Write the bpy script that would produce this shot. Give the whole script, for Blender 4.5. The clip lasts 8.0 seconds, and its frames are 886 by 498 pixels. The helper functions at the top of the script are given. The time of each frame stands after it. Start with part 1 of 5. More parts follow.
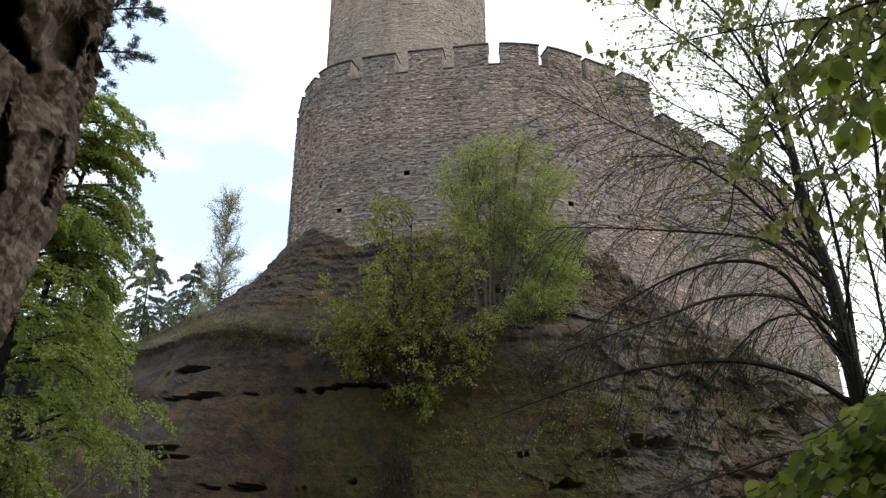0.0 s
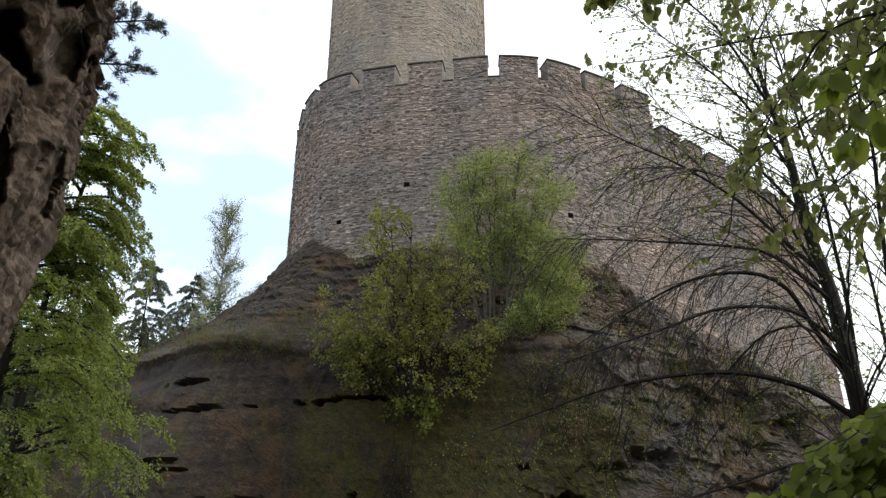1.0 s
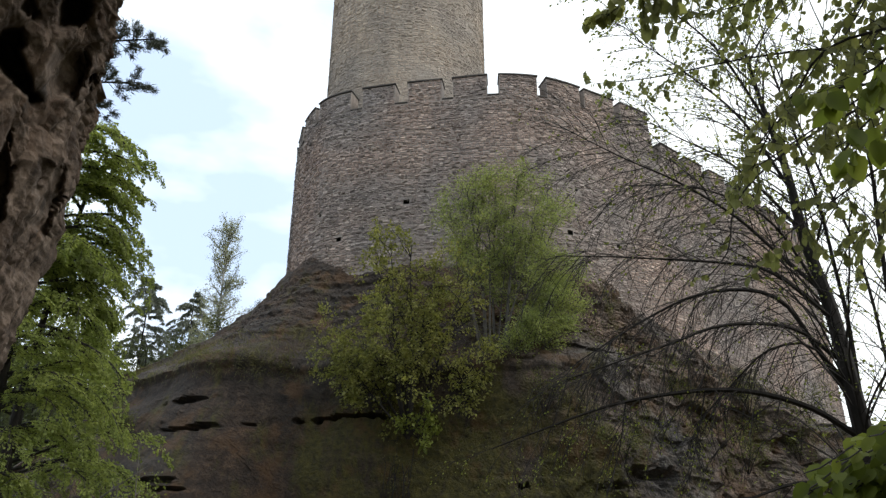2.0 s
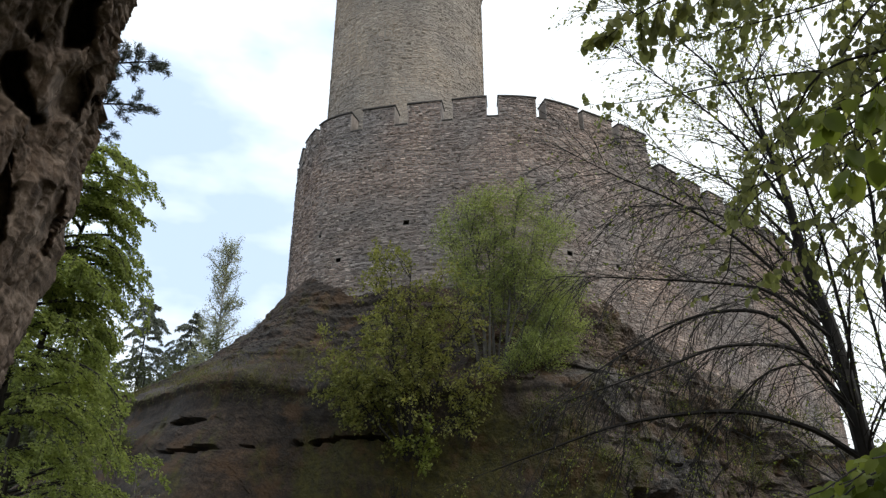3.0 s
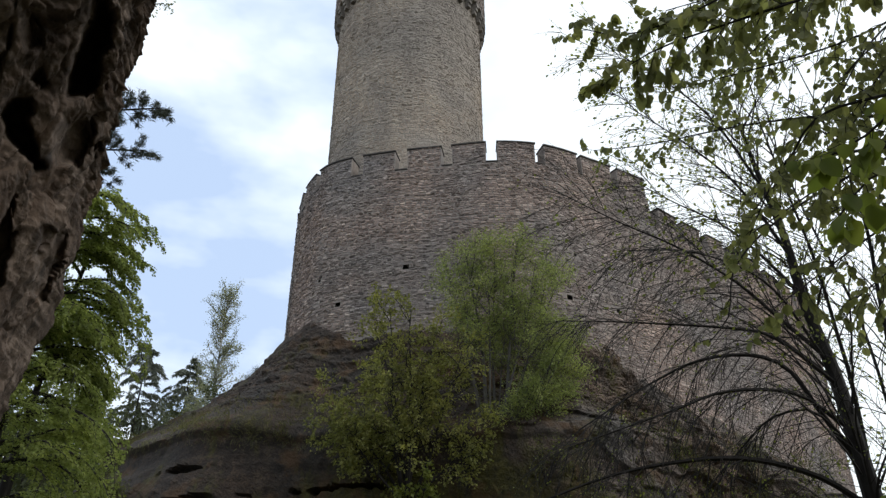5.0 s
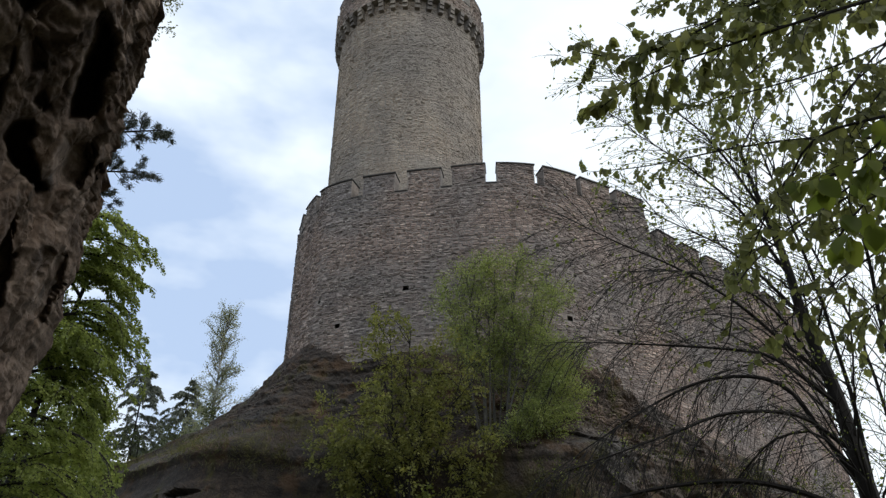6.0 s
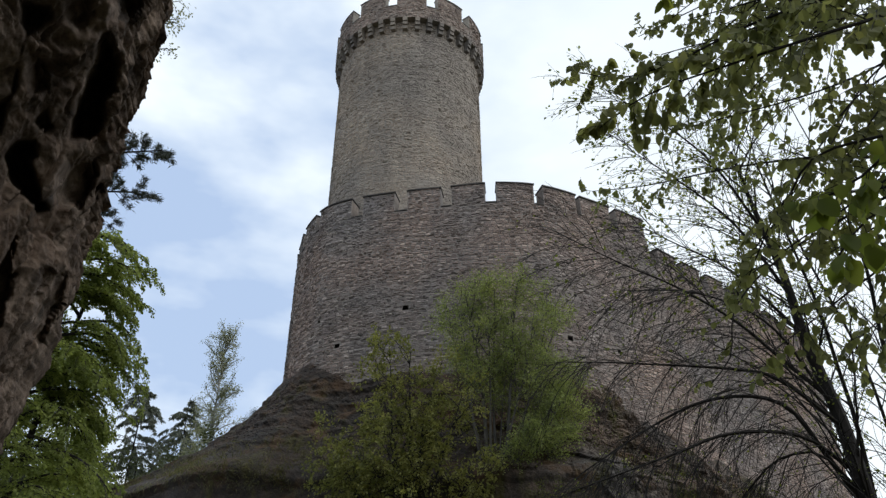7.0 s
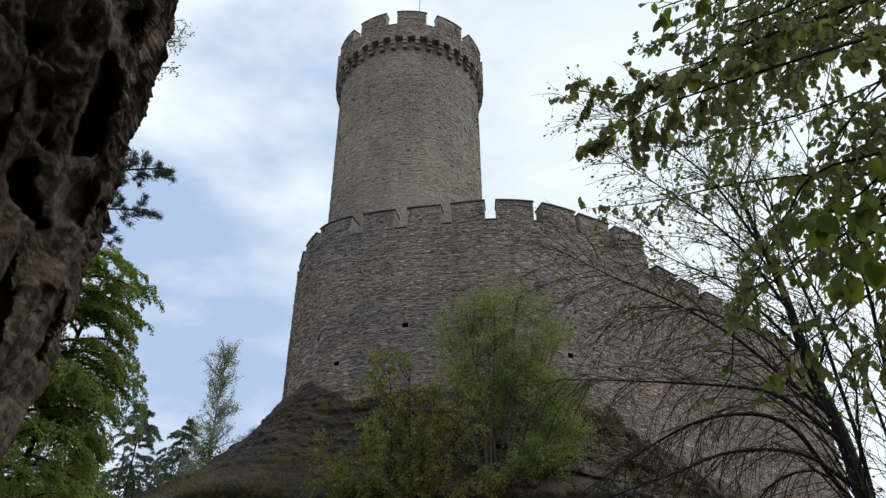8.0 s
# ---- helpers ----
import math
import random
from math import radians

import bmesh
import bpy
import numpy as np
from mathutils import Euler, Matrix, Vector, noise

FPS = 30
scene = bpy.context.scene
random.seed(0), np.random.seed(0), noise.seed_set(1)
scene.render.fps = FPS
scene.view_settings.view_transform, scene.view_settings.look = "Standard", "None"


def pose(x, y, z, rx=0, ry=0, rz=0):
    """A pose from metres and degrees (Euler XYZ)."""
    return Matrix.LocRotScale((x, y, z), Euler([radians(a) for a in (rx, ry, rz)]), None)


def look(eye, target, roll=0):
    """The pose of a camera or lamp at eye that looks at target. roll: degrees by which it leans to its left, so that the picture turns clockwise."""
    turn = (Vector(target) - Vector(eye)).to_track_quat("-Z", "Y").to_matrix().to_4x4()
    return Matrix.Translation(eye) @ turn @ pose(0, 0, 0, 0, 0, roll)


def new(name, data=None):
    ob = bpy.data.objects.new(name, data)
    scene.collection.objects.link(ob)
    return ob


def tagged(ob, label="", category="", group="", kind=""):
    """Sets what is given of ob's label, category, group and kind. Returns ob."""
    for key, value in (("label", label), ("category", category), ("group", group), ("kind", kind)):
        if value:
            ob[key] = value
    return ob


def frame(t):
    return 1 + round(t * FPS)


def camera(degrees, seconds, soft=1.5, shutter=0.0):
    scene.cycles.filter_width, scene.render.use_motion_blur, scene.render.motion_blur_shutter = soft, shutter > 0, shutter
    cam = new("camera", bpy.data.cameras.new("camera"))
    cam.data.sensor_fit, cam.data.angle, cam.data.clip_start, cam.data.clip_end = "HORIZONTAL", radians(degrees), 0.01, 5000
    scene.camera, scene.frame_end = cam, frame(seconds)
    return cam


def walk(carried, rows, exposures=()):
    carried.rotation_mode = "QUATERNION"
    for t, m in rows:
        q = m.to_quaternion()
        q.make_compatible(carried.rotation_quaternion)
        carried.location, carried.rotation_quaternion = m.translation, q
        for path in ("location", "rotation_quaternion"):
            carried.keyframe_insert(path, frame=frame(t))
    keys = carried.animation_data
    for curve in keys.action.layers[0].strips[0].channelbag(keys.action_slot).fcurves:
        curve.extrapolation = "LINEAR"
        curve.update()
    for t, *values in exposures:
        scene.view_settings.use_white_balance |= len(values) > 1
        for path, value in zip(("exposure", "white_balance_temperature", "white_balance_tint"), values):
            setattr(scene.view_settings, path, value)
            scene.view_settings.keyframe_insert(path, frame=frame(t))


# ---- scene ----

# camera: it stands still on a rock path below the castle and tilts up
cam = camera(63.0, 8.0, soft=1.35)
TILT = [
    (0.0, 0.0, 21.0, 0.0), (0.5, -0.006, 21.39, 0.005), (1.0, -0.015, 21.92, 0.01), (1.5, -0.022, 22.55, 0.03),
    (3.0, -0.05, 24.92, 0.063), (3.5, -0.05, 25.77, 0.08), (4.0, -0.03, 26.69, 0.11), (4.5, -0.031, 27.56, 0.125),
    (6.0, -0.03, 30.1, 0.182), (6.5, -0.01, 30.86, 0.219), (7.0, 0.0, 31.65, 0.25), (7.5, 0.0, 32.42, 0.26), (8.0, 0.007, 33.01, 0.284)]
walk(cam, [(t, pose(0, 0, 1.6, 90 + pitch, roll, yaw)) for t, yaw, pitch, roll in TILT],
     exposures=[(0.0, 0.87, 6850, 10), (1.5, 0.78, 6850, 10), (3.0, 0.62, 6750, 10), (4.0, 0.5, 6700, 10), (4.5, 0.43, 6650, 10), (6.0, 0.22, 6550, 10), (7.0, 0.13, 6500, 10), (8.0, 0.06, 6500, 10)])

# ---- light ----
SUN_EL, SUN_AZ = radians(50), radians(112)   # the sun stands behind thin cloud, to the right and a little behind the camera


def make_world():
    w = bpy.data.worlds.new("overcast_sky")
    scene.world = w
    w.use_nodes = True
    nt = w.node_tree
    nt.nodes.clear()
    n = nt.nodes.new
    out, bg = n("ShaderNodeOutputWorld"), n("ShaderNodeBackground")
    sky = n("ShaderNodeTexSky")
    sky.sky_type, sky.sun_disc = "NISHITA", False
    sky.sun_elevation, sky.sun_rotation = SUN_EL, SUN_AZ
    sky.air_density, sky.dust_density = 1.2, 2.0
    dim = n("ShaderNodeVectorMath")
    dim.operation = "SCALE"
    dim.inputs["Scale"].default_value = 0.10
    nt.links.new(sky.outputs[0], dim.inputs[0])
    tc, mp = n("ShaderNodeTexCoord"), n("ShaderNodeMapping")
    mp.inputs["Scale"].default_value = (1.0, 1.0, 2.2)
    mp.inputs["Location"].default_value = (0.35, 0.1, 0.2)
    nt.links.new(tc.outputs["Generated"], mp.inputs[0])
    cl = n("ShaderNodeTexNoise")
    cl.inputs["Scale"].default_value, cl.inputs["Detail"].default_value = 2.6, 5.0
    cl.inputs["Roughness"].default_value = 0.5
    nt.links.new(mp.outputs[0], cl.inputs[0])
    ramp = n("ShaderNodeValToRGB")
    ramp.color_ramp.elements[0].position, ramp.color_ramp.elements[0].color = 0.39, (0.49, 0.63, 0.87, 1)
    ramp.color_ramp.elements[1].position, ramp.color_ramp.elements[1].color = 0.57, (1.02, 1.11, 1.17, 1)
    nt.links.new(cl.outputs[0], ramp.inputs[0])
    # the cloud is thinner and brighter towards the sun's side
    sep = n("ShaderNodeSeparateXYZ")
    nt.links.new(tc.outputs["Generated"], sep.inputs[0])
    mr = n("ShaderNodeMapRange")
    mr.interpolation_type = "SMOOTHSTEP"
    mr.inputs[1].default_value, mr.inputs[2].default_value = -0.25, 0.3
    mr.inputs[3].default_value, mr.inputs[4].default_value = 0.0, 0.8
    nt.links.new(sep.outputs[0], mr.inputs[0])
    side = n("ShaderNodeMix")
    side.data_type = "RGBA"
    side.inputs["B"].default_value = (1.02, 1.10, 1.14, 1)
    nt.links.new(mr.outputs[0], side.inputs["Factor"])
    nt.links.new(ramp.outputs[0], side.inputs["A"])
    mix = n("ShaderNodeMix")
    mix.data_type = "RGBA"
    mix.inputs["Factor"].default_value = 0.85
    nt.links.new(dim.outputs[0], mix.inputs["A"])
    nt.links.new(side.outputs["Result"], mix.inputs["B"])
    bg.inputs["Strength"].default_value = 1.0
    nt.links.new(mix.outputs["Result"], bg.inputs[0])
    nt.links.new(bg.outputs[0], out.inputs[0])


make_world()
sun = new("sun", bpy.data.lights.new("sun", "SUN"))
sun.data.energy, sun.data.angle, sun.data.color = 0.7, radians(25), (1.0, 0.95, 0.88)
# sun_rotation turns clockwise from +y
sun.matrix_world = look((math.sin(SUN_AZ) * math.cos(SUN_EL) * 100, math.cos(SUN_AZ) * math.cos(SUN_EL) * 100, math.sin(SUN_EL) * 100), (0, 0, 0))


# ---- materials ----
def material(name):
    m = bpy.data.materials.new(name)
    m.use_nodes = True
    nt = m.node_tree
    return m, nt, nt.nodes["Principled BSDF"]


def noise_node(nt, scale, detail=6, rough=0.6, vec=None, stretch=None):
    n = nt.nodes.new("ShaderNodeTexNoise")
    n.inputs["Scale"].default_value, n.inputs["Detail"].default_value, n.inputs["Roughness"].default_value = scale, detail, rough
    if vec is None:
        vec = nt.nodes.new("ShaderNodeNewGeometry").outputs["Position"]
    if stretch:
        mp = nt.nodes.new("ShaderNodeMapping")
        mp.inputs["Scale"].default_value = stretch
        nt.links.new(vec, mp.inputs[0])
        vec = mp.outputs[0]
    nt.links.new(vec, n.inputs[0])
    return n.outputs[0]


def ramp_node(nt, src, stops):
    r = nt.nodes.new("ShaderNodeValToRGB")
    e = r.color_ramp.elements
    while len(e) < len(stops):
        e.new(0.5)
    for k, (p, c) in enumerate(stops):
        e[k].position, e[k].color = p, (*c, 1) if len(c) == 3 else c
    nt.links.new(src, r.inputs[0])
    return r.outputs[0]


def mix_node(nt, fac, a, b, mode="MIX"):
    m = nt.nodes.new("ShaderNodeMix")
    m.data_type, m.blend_type = "RGBA", mode
    for key, v in (("Factor", fac), ("A", a), ("B", b)):
        if isinstance(v, (int, float)):
            m.inputs[key].default_value = v
        elif isinstance(v, tuple):
            m.inputs[key].default_value = (*v, 1)
        else:
            nt.links.new(v, m.inputs[key])
    return m.outputs["Result"]


def bump_node(nt, bsdf, height, strength, distance):
    b = nt.nodes.new("ShaderNodeBump")
    b.inputs["Strength"].default_value, b.inputs["Distance"].default_value = strength, distance
    nt.links.new(height, b.inputs["Height"])
    nt.links.new(b.outputs[0], bsdf.inputs["Normal"])


def masonry(name, single, warm, tones):
    """Rubble stone: each stone its own tone; weather streaks and lighter or redder areas over the wall."""
    m, nt, p = material(name)
    if single:
        r = nt.nodes.new("ShaderNodeObjectInfo").outputs["Random"]
    else:
        r = nt.nodes.new("ShaderNodeNewGeometry").outputs["Random Per Island"]
    col = ramp_node(nt, r, tones)
    area = ramp_node(nt, noise_node(nt, 0.16, 3, 0.55), [(0.40, (0.82, 0.83, 0.87)), (0.60, warm)])
    col = mix_node(nt, 0.9, col, area, "MULTIPLY")
    streak = ramp_node(nt, noise_node(nt, 0.55, 4, 0.6, None, (1, 1, 0.25)), [(0.36, (0.62, 0.62, 0.64)), (0.60, (1.0, 1.0, 1.0))])
    col = mix_node(nt, 0.75, col, streak, "MULTIPLY")
    grain = noise_node(nt, 14, 6, 0.7)
    col = mix_node(nt, 0.7, col, ramp_node(nt, grain, [(0.3, (0.62, 0.62, 0.62)), (0.7, (1.28, 1.25, 1.2))]), "MULTIPLY")
    nt.links.new(col, p.inputs["Base Color"])
    p.inputs["Roughness"].default_value = 0.95
    bump_node(nt, p, grain, 0.6, 0.04)
    return m


def plain_rough(name, a, b, scale, rough=0.9, bump=0.02, mid=None, stretch=None):
    m, nt, p = material(name)
    n = noise_node(nt, scale, 8, 0.65, None, stretch)
    big = noise_node(nt, scale * 0.13, 3, 0.5)
    col = ramp_node(nt, n, [(0.3, a), (0.7, b)] if mid is None else [(0.28, a), (0.5, mid), (0.72, b)])
    col = mix_node(nt, 0.6, col, ramp_node(nt, big, [(0.35, (0.7, 0.7, 0.72)), (0.65, (1.15, 1.12, 1.08))]), "MULTIPLY")
    nt.links.new(col, p.inputs["Base Color"])
    p.inputs["Roughness"].default_value = rough
    bump_node(nt, p, n, 0.7, bump)
    return m


def leaf_material(name, a, b, glow, gloss=0.45):
    """Thin leaves: each its own green, light shines through them."""
    m, nt, p = material(name)
    r = nt.nodes.new("ShaderNodeNewGeometry").outputs["Random Per Island"]
    o = nt.nodes.new("ShaderNodeObjectInfo").outputs["Random"]
    s = nt.nodes.new("ShaderNodeMath")
    s.operation = "ADD"
    nt.links.new(r, s.inputs[0])
    nt.links.new(o, s.inputs[1])
    f = nt.nodes.new("ShaderNodeMath")
    f.operation = "FRACT"
    nt.links.new(s.outputs[0], f.inputs[0])
    col = ramp_node(nt, f.outputs[0], [(0.0, a), (1.0, b)])
    col = mix_node(nt, 0.5, col, ramp_node(nt, noise_node(nt, 0.9, 2), [(0.35, (0.72, 0.78, 0.7)), (0.65, (1.2, 1.15, 1.0))]), "MULTIPLY")
    nt.links.new(col, p.inputs["Base Color"])
    p.inputs["Roughness"].default_value = gloss
    p.inputs["Specular IOR Level"].default_value = 0.3
    tr = nt.nodes.new("ShaderNodeBsdfTranslucent")
    nt.links.new(mix_node(nt, 1.0, col, (1.38, 1.38, 0.95), "MULTIPLY"), tr.inputs[0])
    ms = nt.nodes.new("ShaderNodeMixShader")
    ms.inputs[0].default_value = glow
    nt.links.new(p.outputs[0], ms.inputs[1])
    nt.links.new(tr.outputs[0], ms.inputs[2])
    nt.links.new(ms.outputs[0], nt.nodes["Material Output"].inputs[0])
    return m


def rock_material():
    """Dark grey-brown sandstone with moss and ochre lichen."""
    m, nt, p = material("hill_sandstone")
    fine = noise_node(nt, 3.0, 10, 0.7)
    speck = noise_node(nt, 9.0, 10, 0.75)
    bands = noise_node(nt, 1.0, 8, 0.65, None, (0.22, 0.22, 3.0))
    drip = noise_node(nt, 1.0, 8, 0.65, None, (1.3, 1.3, 0.22))
    big = noise_node(nt, 0.22, 4, 0.55)
    col = ramp_node(nt, fine, [(0.3, (0.016, 0.0128, 0.0097)), (0.5, (0.040, 0.032, 0.0248)), (0.72, (0.084, 0.069, 0.055))])
    col = mix_node(nt, 0.8, col, ramp_node(nt, speck, [(0.32, (0.42, 0.42, 0.42)), (0.5, (1.0, 1.0, 1.0)), (0.68, (1.75, 1.7, 1.65))]), "MULTIPLY")
    col = mix_node(nt, 0.75, col, ramp_node(nt, bands, [(0.35, (0.55, 0.50, 0.47)), (0.65, (1.3, 1.22, 1.16))]), "MULTIPLY")
    col = mix_node(nt, 0.7, col, ramp_node(nt, drip, [(0.36, (0.55, 0.55, 0.56)), (0.62, (1.2, 1.17, 1.12))]), "MULTIPLY")
    col = mix_node(nt, 0.9, col, ramp_node(nt, big, [(0.36, (0.82, 0.85, 0.92)), (0.62, (1.3, 1.0, 0.80))]), "MULTIPLY")
    grit = noise_node(nt, 26.0, 5, 0.7)
    col = mix_node(nt, 0.7, col, ramp_node(nt, grit, [(0.36, (0.55, 0.55, 0.55)), (0.64, (1.5, 1.48, 1.45))]), "MULTIPLY")
    moss_c = ramp_node(nt, noise_node(nt, 5.0, 6), [(0.3, (0.020, 0.018, 0.003)), (0.7, (0.095, 0.082, 0.009))])
    # grey slabs on the broken side, their colour also lifted to make up for self-shading
    slab_x = nt.nodes.new("ShaderNodeSeparateXYZ")
    nt.links.new(nt.nodes.new("ShaderNodeNewGeometry").outputs["Position"], slab_x.inputs[0])
    dry = nt.nodes.new("ShaderNodeMapRange")
    dry.interpolation_type = "SMOOTHSTEP"
    dry.inputs[1].default_value, dry.inputs[2].default_value = 1.5, 6.5
    nt.links.new(slab_x.outputs[0], dry.inputs[0])
    col = mix_node(nt, dry.outputs[0], col, mix_node(nt, 1.0, col, (2.5, 2.85, 3.3), "MULTIPLY"))
    # moss is thicker in a zone below the shrubs, placed to fit the camera's view
    sep = nt.nodes.new("ShaderNodeSeparateXYZ")
    nt.links.new(nt.nodes.new("ShaderNodeNewGeometry").outputs["Position"], sep.inputs[0])
    moss_zone = None
    for axis, lo, hi in ((0, -6.5, -3.0), (0, 7.0, 4.0), (2, 8.0, 5.8)):
        mr = nt.nodes.new("ShaderNodeMapRange")
        mr.interpolation_type = "SMOOTHSTEP"
        mr.inputs[1].default_value, mr.inputs[2].default_value = lo, hi
        nt.links.new(sep.outputs[axis], mr.inputs[0])
        if moss_zone is None:
            moss_zone = mr.outputs[0]
        else:
            mul = nt.nodes.new("ShaderNodeMath")
            mul.operation = "MULTIPLY"
            nt.links.new(moss_zone, mul.inputs[0])
            nt.links.new(mr.outputs[0], mul.inputs[1])
            moss_zone = mul.outputs[0]
    grow = nt.nodes.new("ShaderNodeMath")
    grow.operation = "MULTIPLY_ADD"
    grow.inputs[1].default_value = 0.19
    nt.links.new(moss_zone, grow.inputs[0])
    nt.links.new(noise_node(nt, 0.75, 8, 0.7, None, (1, 1, 0.4)), grow.inputs[2])
    moss = ramp_node(nt, grow.outputs[0], [(0.53, (0, 0, 0)), (0.64, (0.95, 0.95, 0.95))])
    col = mix_node(nt, moss, col, moss_c)
    rust = ramp_node(nt, noise_node(nt, 0.7, 6, 0.65), [(0.53, (0, 0, 0)), (0.64, (0.65, 0.65, 0.65))])
    col = mix_node(nt, rust, col, (0.105, 0.052, 0.018))
    nt.links.new(col, p.inputs["Base Color"])
    p.inputs["Roughness"].default_value = 0.85
    pits = noise_node(nt, 11.0, 6, 0.75)
    bump_node(nt, p, mix_node(nt, 0.5, fine, pits), 1.0, 0.25)
    return m


def cliff_material():
    """The overhanging sandstone beside the path: grey-brown, with pale runs and dark crusts."""
    m, nt, p = material("cliff_sandstone")
    fine = noise_node(nt, 16.0, 9, 0.7)
    mid = noise_node(nt, 3.2, 6, 0.6)
    streak = noise_node(nt, 2.2, 6, 0.6, None, (1.6, 1.6, 0.3))
    col = ramp_node(nt, mid, [(0.32, (0.076, 0.054, 0.042)), (0.5, (0.135, 0.102, 0.081)), (0.68, (0.21, 0.166, 0.136))])
    col = mix_node(nt, 0.8, col, ramp_node(nt, fine, [(0.34, (0.42, 0.41, 0.40)), (0.66, (1.6, 1.58, 1.55))]), "MULTIPLY")
    col = mix_node(nt, 0.85, col, ramp_node(nt, streak, [(0.36, (0.5, 0.45, 0.41)), (0.52, (1.0, 0.96, 0.92)), (0.66, (1.75, 1.75, 1.75))]), "MULTIPLY")
    rust = ramp_node(nt, noise_node(nt, 1.3, 5, 0.65), [(0.54, (0, 0, 0)), (0.66, (0.6, 0.6, 0.6))])
    col = mix_node(nt, rust, col, (0.12, 0.068, 0.036))
    crust = ramp_node(nt, noise_node(nt, 2.1, 6, 0.7, None, (1, 1, 0.6)), [(0.56, (0, 0, 0)), (0.64, (0.75, 0.75, 0.75))])
    col = mix_node(nt, crust, col, (0.024, 0.019, 0.016))
    nt.links.new(col, p.inputs["Base Color"])
    p.inputs["Roughness"].default_value = 0.92
    pits = noise_node(nt, 38.0, 6, 0.75)
    bump_node(nt, p, mix_node(nt, 0.4, fine, pits), 0.9, 0.035)
    return m


GREY = [(0.0, (0.16, 0.147, 0.138)), (0.16, (0.272, 0.243, 0.228)), (0.55, (0.376, 0.331, 0.307)), (0.84, (0.462, 0.416, 0.383)), (1.0, (0.59, 0.543, 0.50))]
PALE = [(0.0, (0.30, 0.256, 0.222)), (0.3, (0.384, 0.332, 0.282)), (0.7, (0.434, 0.377, 0.318)), (1.0, (0.50, 0.437, 0.37))]
M_STONE = masonry("wall_stone", False, (1.14, 0.97, 0.89), GREY)
M_STONE_ONE = masonry("wall_stone_single", True, (1.14, 0.97, 0.89), GREY)
M_TOWER = masonry("tower_stone", False, (1.08, 1.0, 0.92), PALE)
M_TOWER_ONE = masonry("tower_stone_single", True, (1.08, 1.0, 0.92), PALE)
M_CORBEL = masonry("corbel_stone", True, (1.05, 1.0, 0.95), [(0.0, (0.16, 0.145, 0.13)), (1.0, (0.30, 0.27, 0.235))])
M_MORTAR = plain_rough("wall_mortar", (0.205, 0.178, 0.163), (0.37, 0.328, 0.298), 6.0)
M_TMORTAR = plain_rough("tower_mortar", (0.24, 0.215, 0.185), (0.40, 0.365, 0.315), 6.0)
M_CAP = plain_rough("coping_slate", (0.035, 0.032, 0.032), (0.085, 0.078, 0.072), 4.0)
M_HILL = rock_material()
M_CLIFF = cliff_material()
M_GROUND = plain_rough("forest_floor", (0.022, 0.018, 0.010), (0.085, 0.07, 0.04), 2.5, 0.95, 0.05, (0.05, 0.045, 0.02))
M_BARK = plain_rough("dark_bark", (0.008, 0.0065, 0.006), (0.030, 0.025, 0.022), 12.0, 0.9, 0.02, None, (1, 1, 0.3))
M_GREYBARK = plain_rough("grey_bark", (0.06, 0.055, 0.05), (0.16, 0.15, 0.135), 9.0, 0.9, 0.015, None, (1, 1, 0.4))
M_BIRCH = plain_rough("birch_bark", (0.10, 0.10, 0.095), (0.5, 0.5, 0.48), 5.0, 0.7, 0.01, None, (1, 1, 2.5))
M_IRON = plain_rough("iron_rod", (0.10, 0.10, 0.11), (0.2, 0.2, 0.21), 9.0, 0.5, 0.002)
L_BEECH = leaf_material("beech_leaf", (0.135, 0.170, 0.054), (0.30, 0.345, 0.118), 0.6, 0.6)
L_WOOD = leaf_material("wood_leaf", (0.045, 0.058, 0.028), (0.105, 0.12, 0.06), 0.35, 0.6)
L_SHRUB = leaf_material("shrub_leaf", (0.130, 0.142, 0.048), (0.285, 0.280, 0.095), 0.48, 0.6)
L_FINE = leaf_material("willow_leaf", (0.185, 0.225, 0.085), (0.36, 0.40, 0.165), 0.5, 0.6)
L_BUD = leaf_material("budding_leaf", (0.12, 0.15, 0.03), (0.24, 0.27, 0.07), 0.5)
L_BIRCH = leaf_material("birch_leaf", (0.19, 0.20, 0.14), (0.30, 0.31, 0.22), 0.45, 0.6)
L_NEAR = leaf_material("near_leaf", (0.125, 0.138, 0.062), (0.26, 0.27, 0.122), 0.55, 0.65)
L_LIME = leaf_material("lime_leaf", (0.11, 0.145, 0.03), (0.23, 0.265, 0.06), 0.55, 0.7)
L_SPRUCE = leaf_material("spruce_needle", (0.095, 0.110, 0.092), (0.18, 0.195, 0.165), 0.2, 0.6)
L_PINE = leaf_material("pine_needle", (0.050, 0.062, 0.052), (0.105, 0.118, 0.10), 0.15, 0.6)
L_LOW = leaf_material("undergrowth_leaf", (0.055, 0.068, 0.018), (0.14, 0.145, 0.04), 0.4, 0.6)
L_GRASS = leaf_material("dry_grass", (0.062, 0.070, 0.026), (0.17, 0.155, 0.075), 0.4, 0.6)


# ---- mesh helpers ----
def part(name, geo, mat, parent=None, label="", kind="", smooth=False):
    """One mesh object from (verts, faces), under a thing or under a part."""
    verts, faces = geo
    me = bpy.data.meshes.new(name)
    me.from_pydata([tuple(v) for v in verts], [], faces)
    me.materials.append(mat)
    if smooth:
        me.shade_smooth()
    me.update()
    ob = new(name, me)
    if parent is not None:
        ob.parent = parent
    if label or kind:
        tagged(ob, label=label, kind=kind)
    return ob


def thing(name, label, category, group="", kind="", at=(0, 0, 0)):
    ob = new(name)
    ob.location = at
    return tagged(ob, label=label, category=category, group=group, kind=kind)


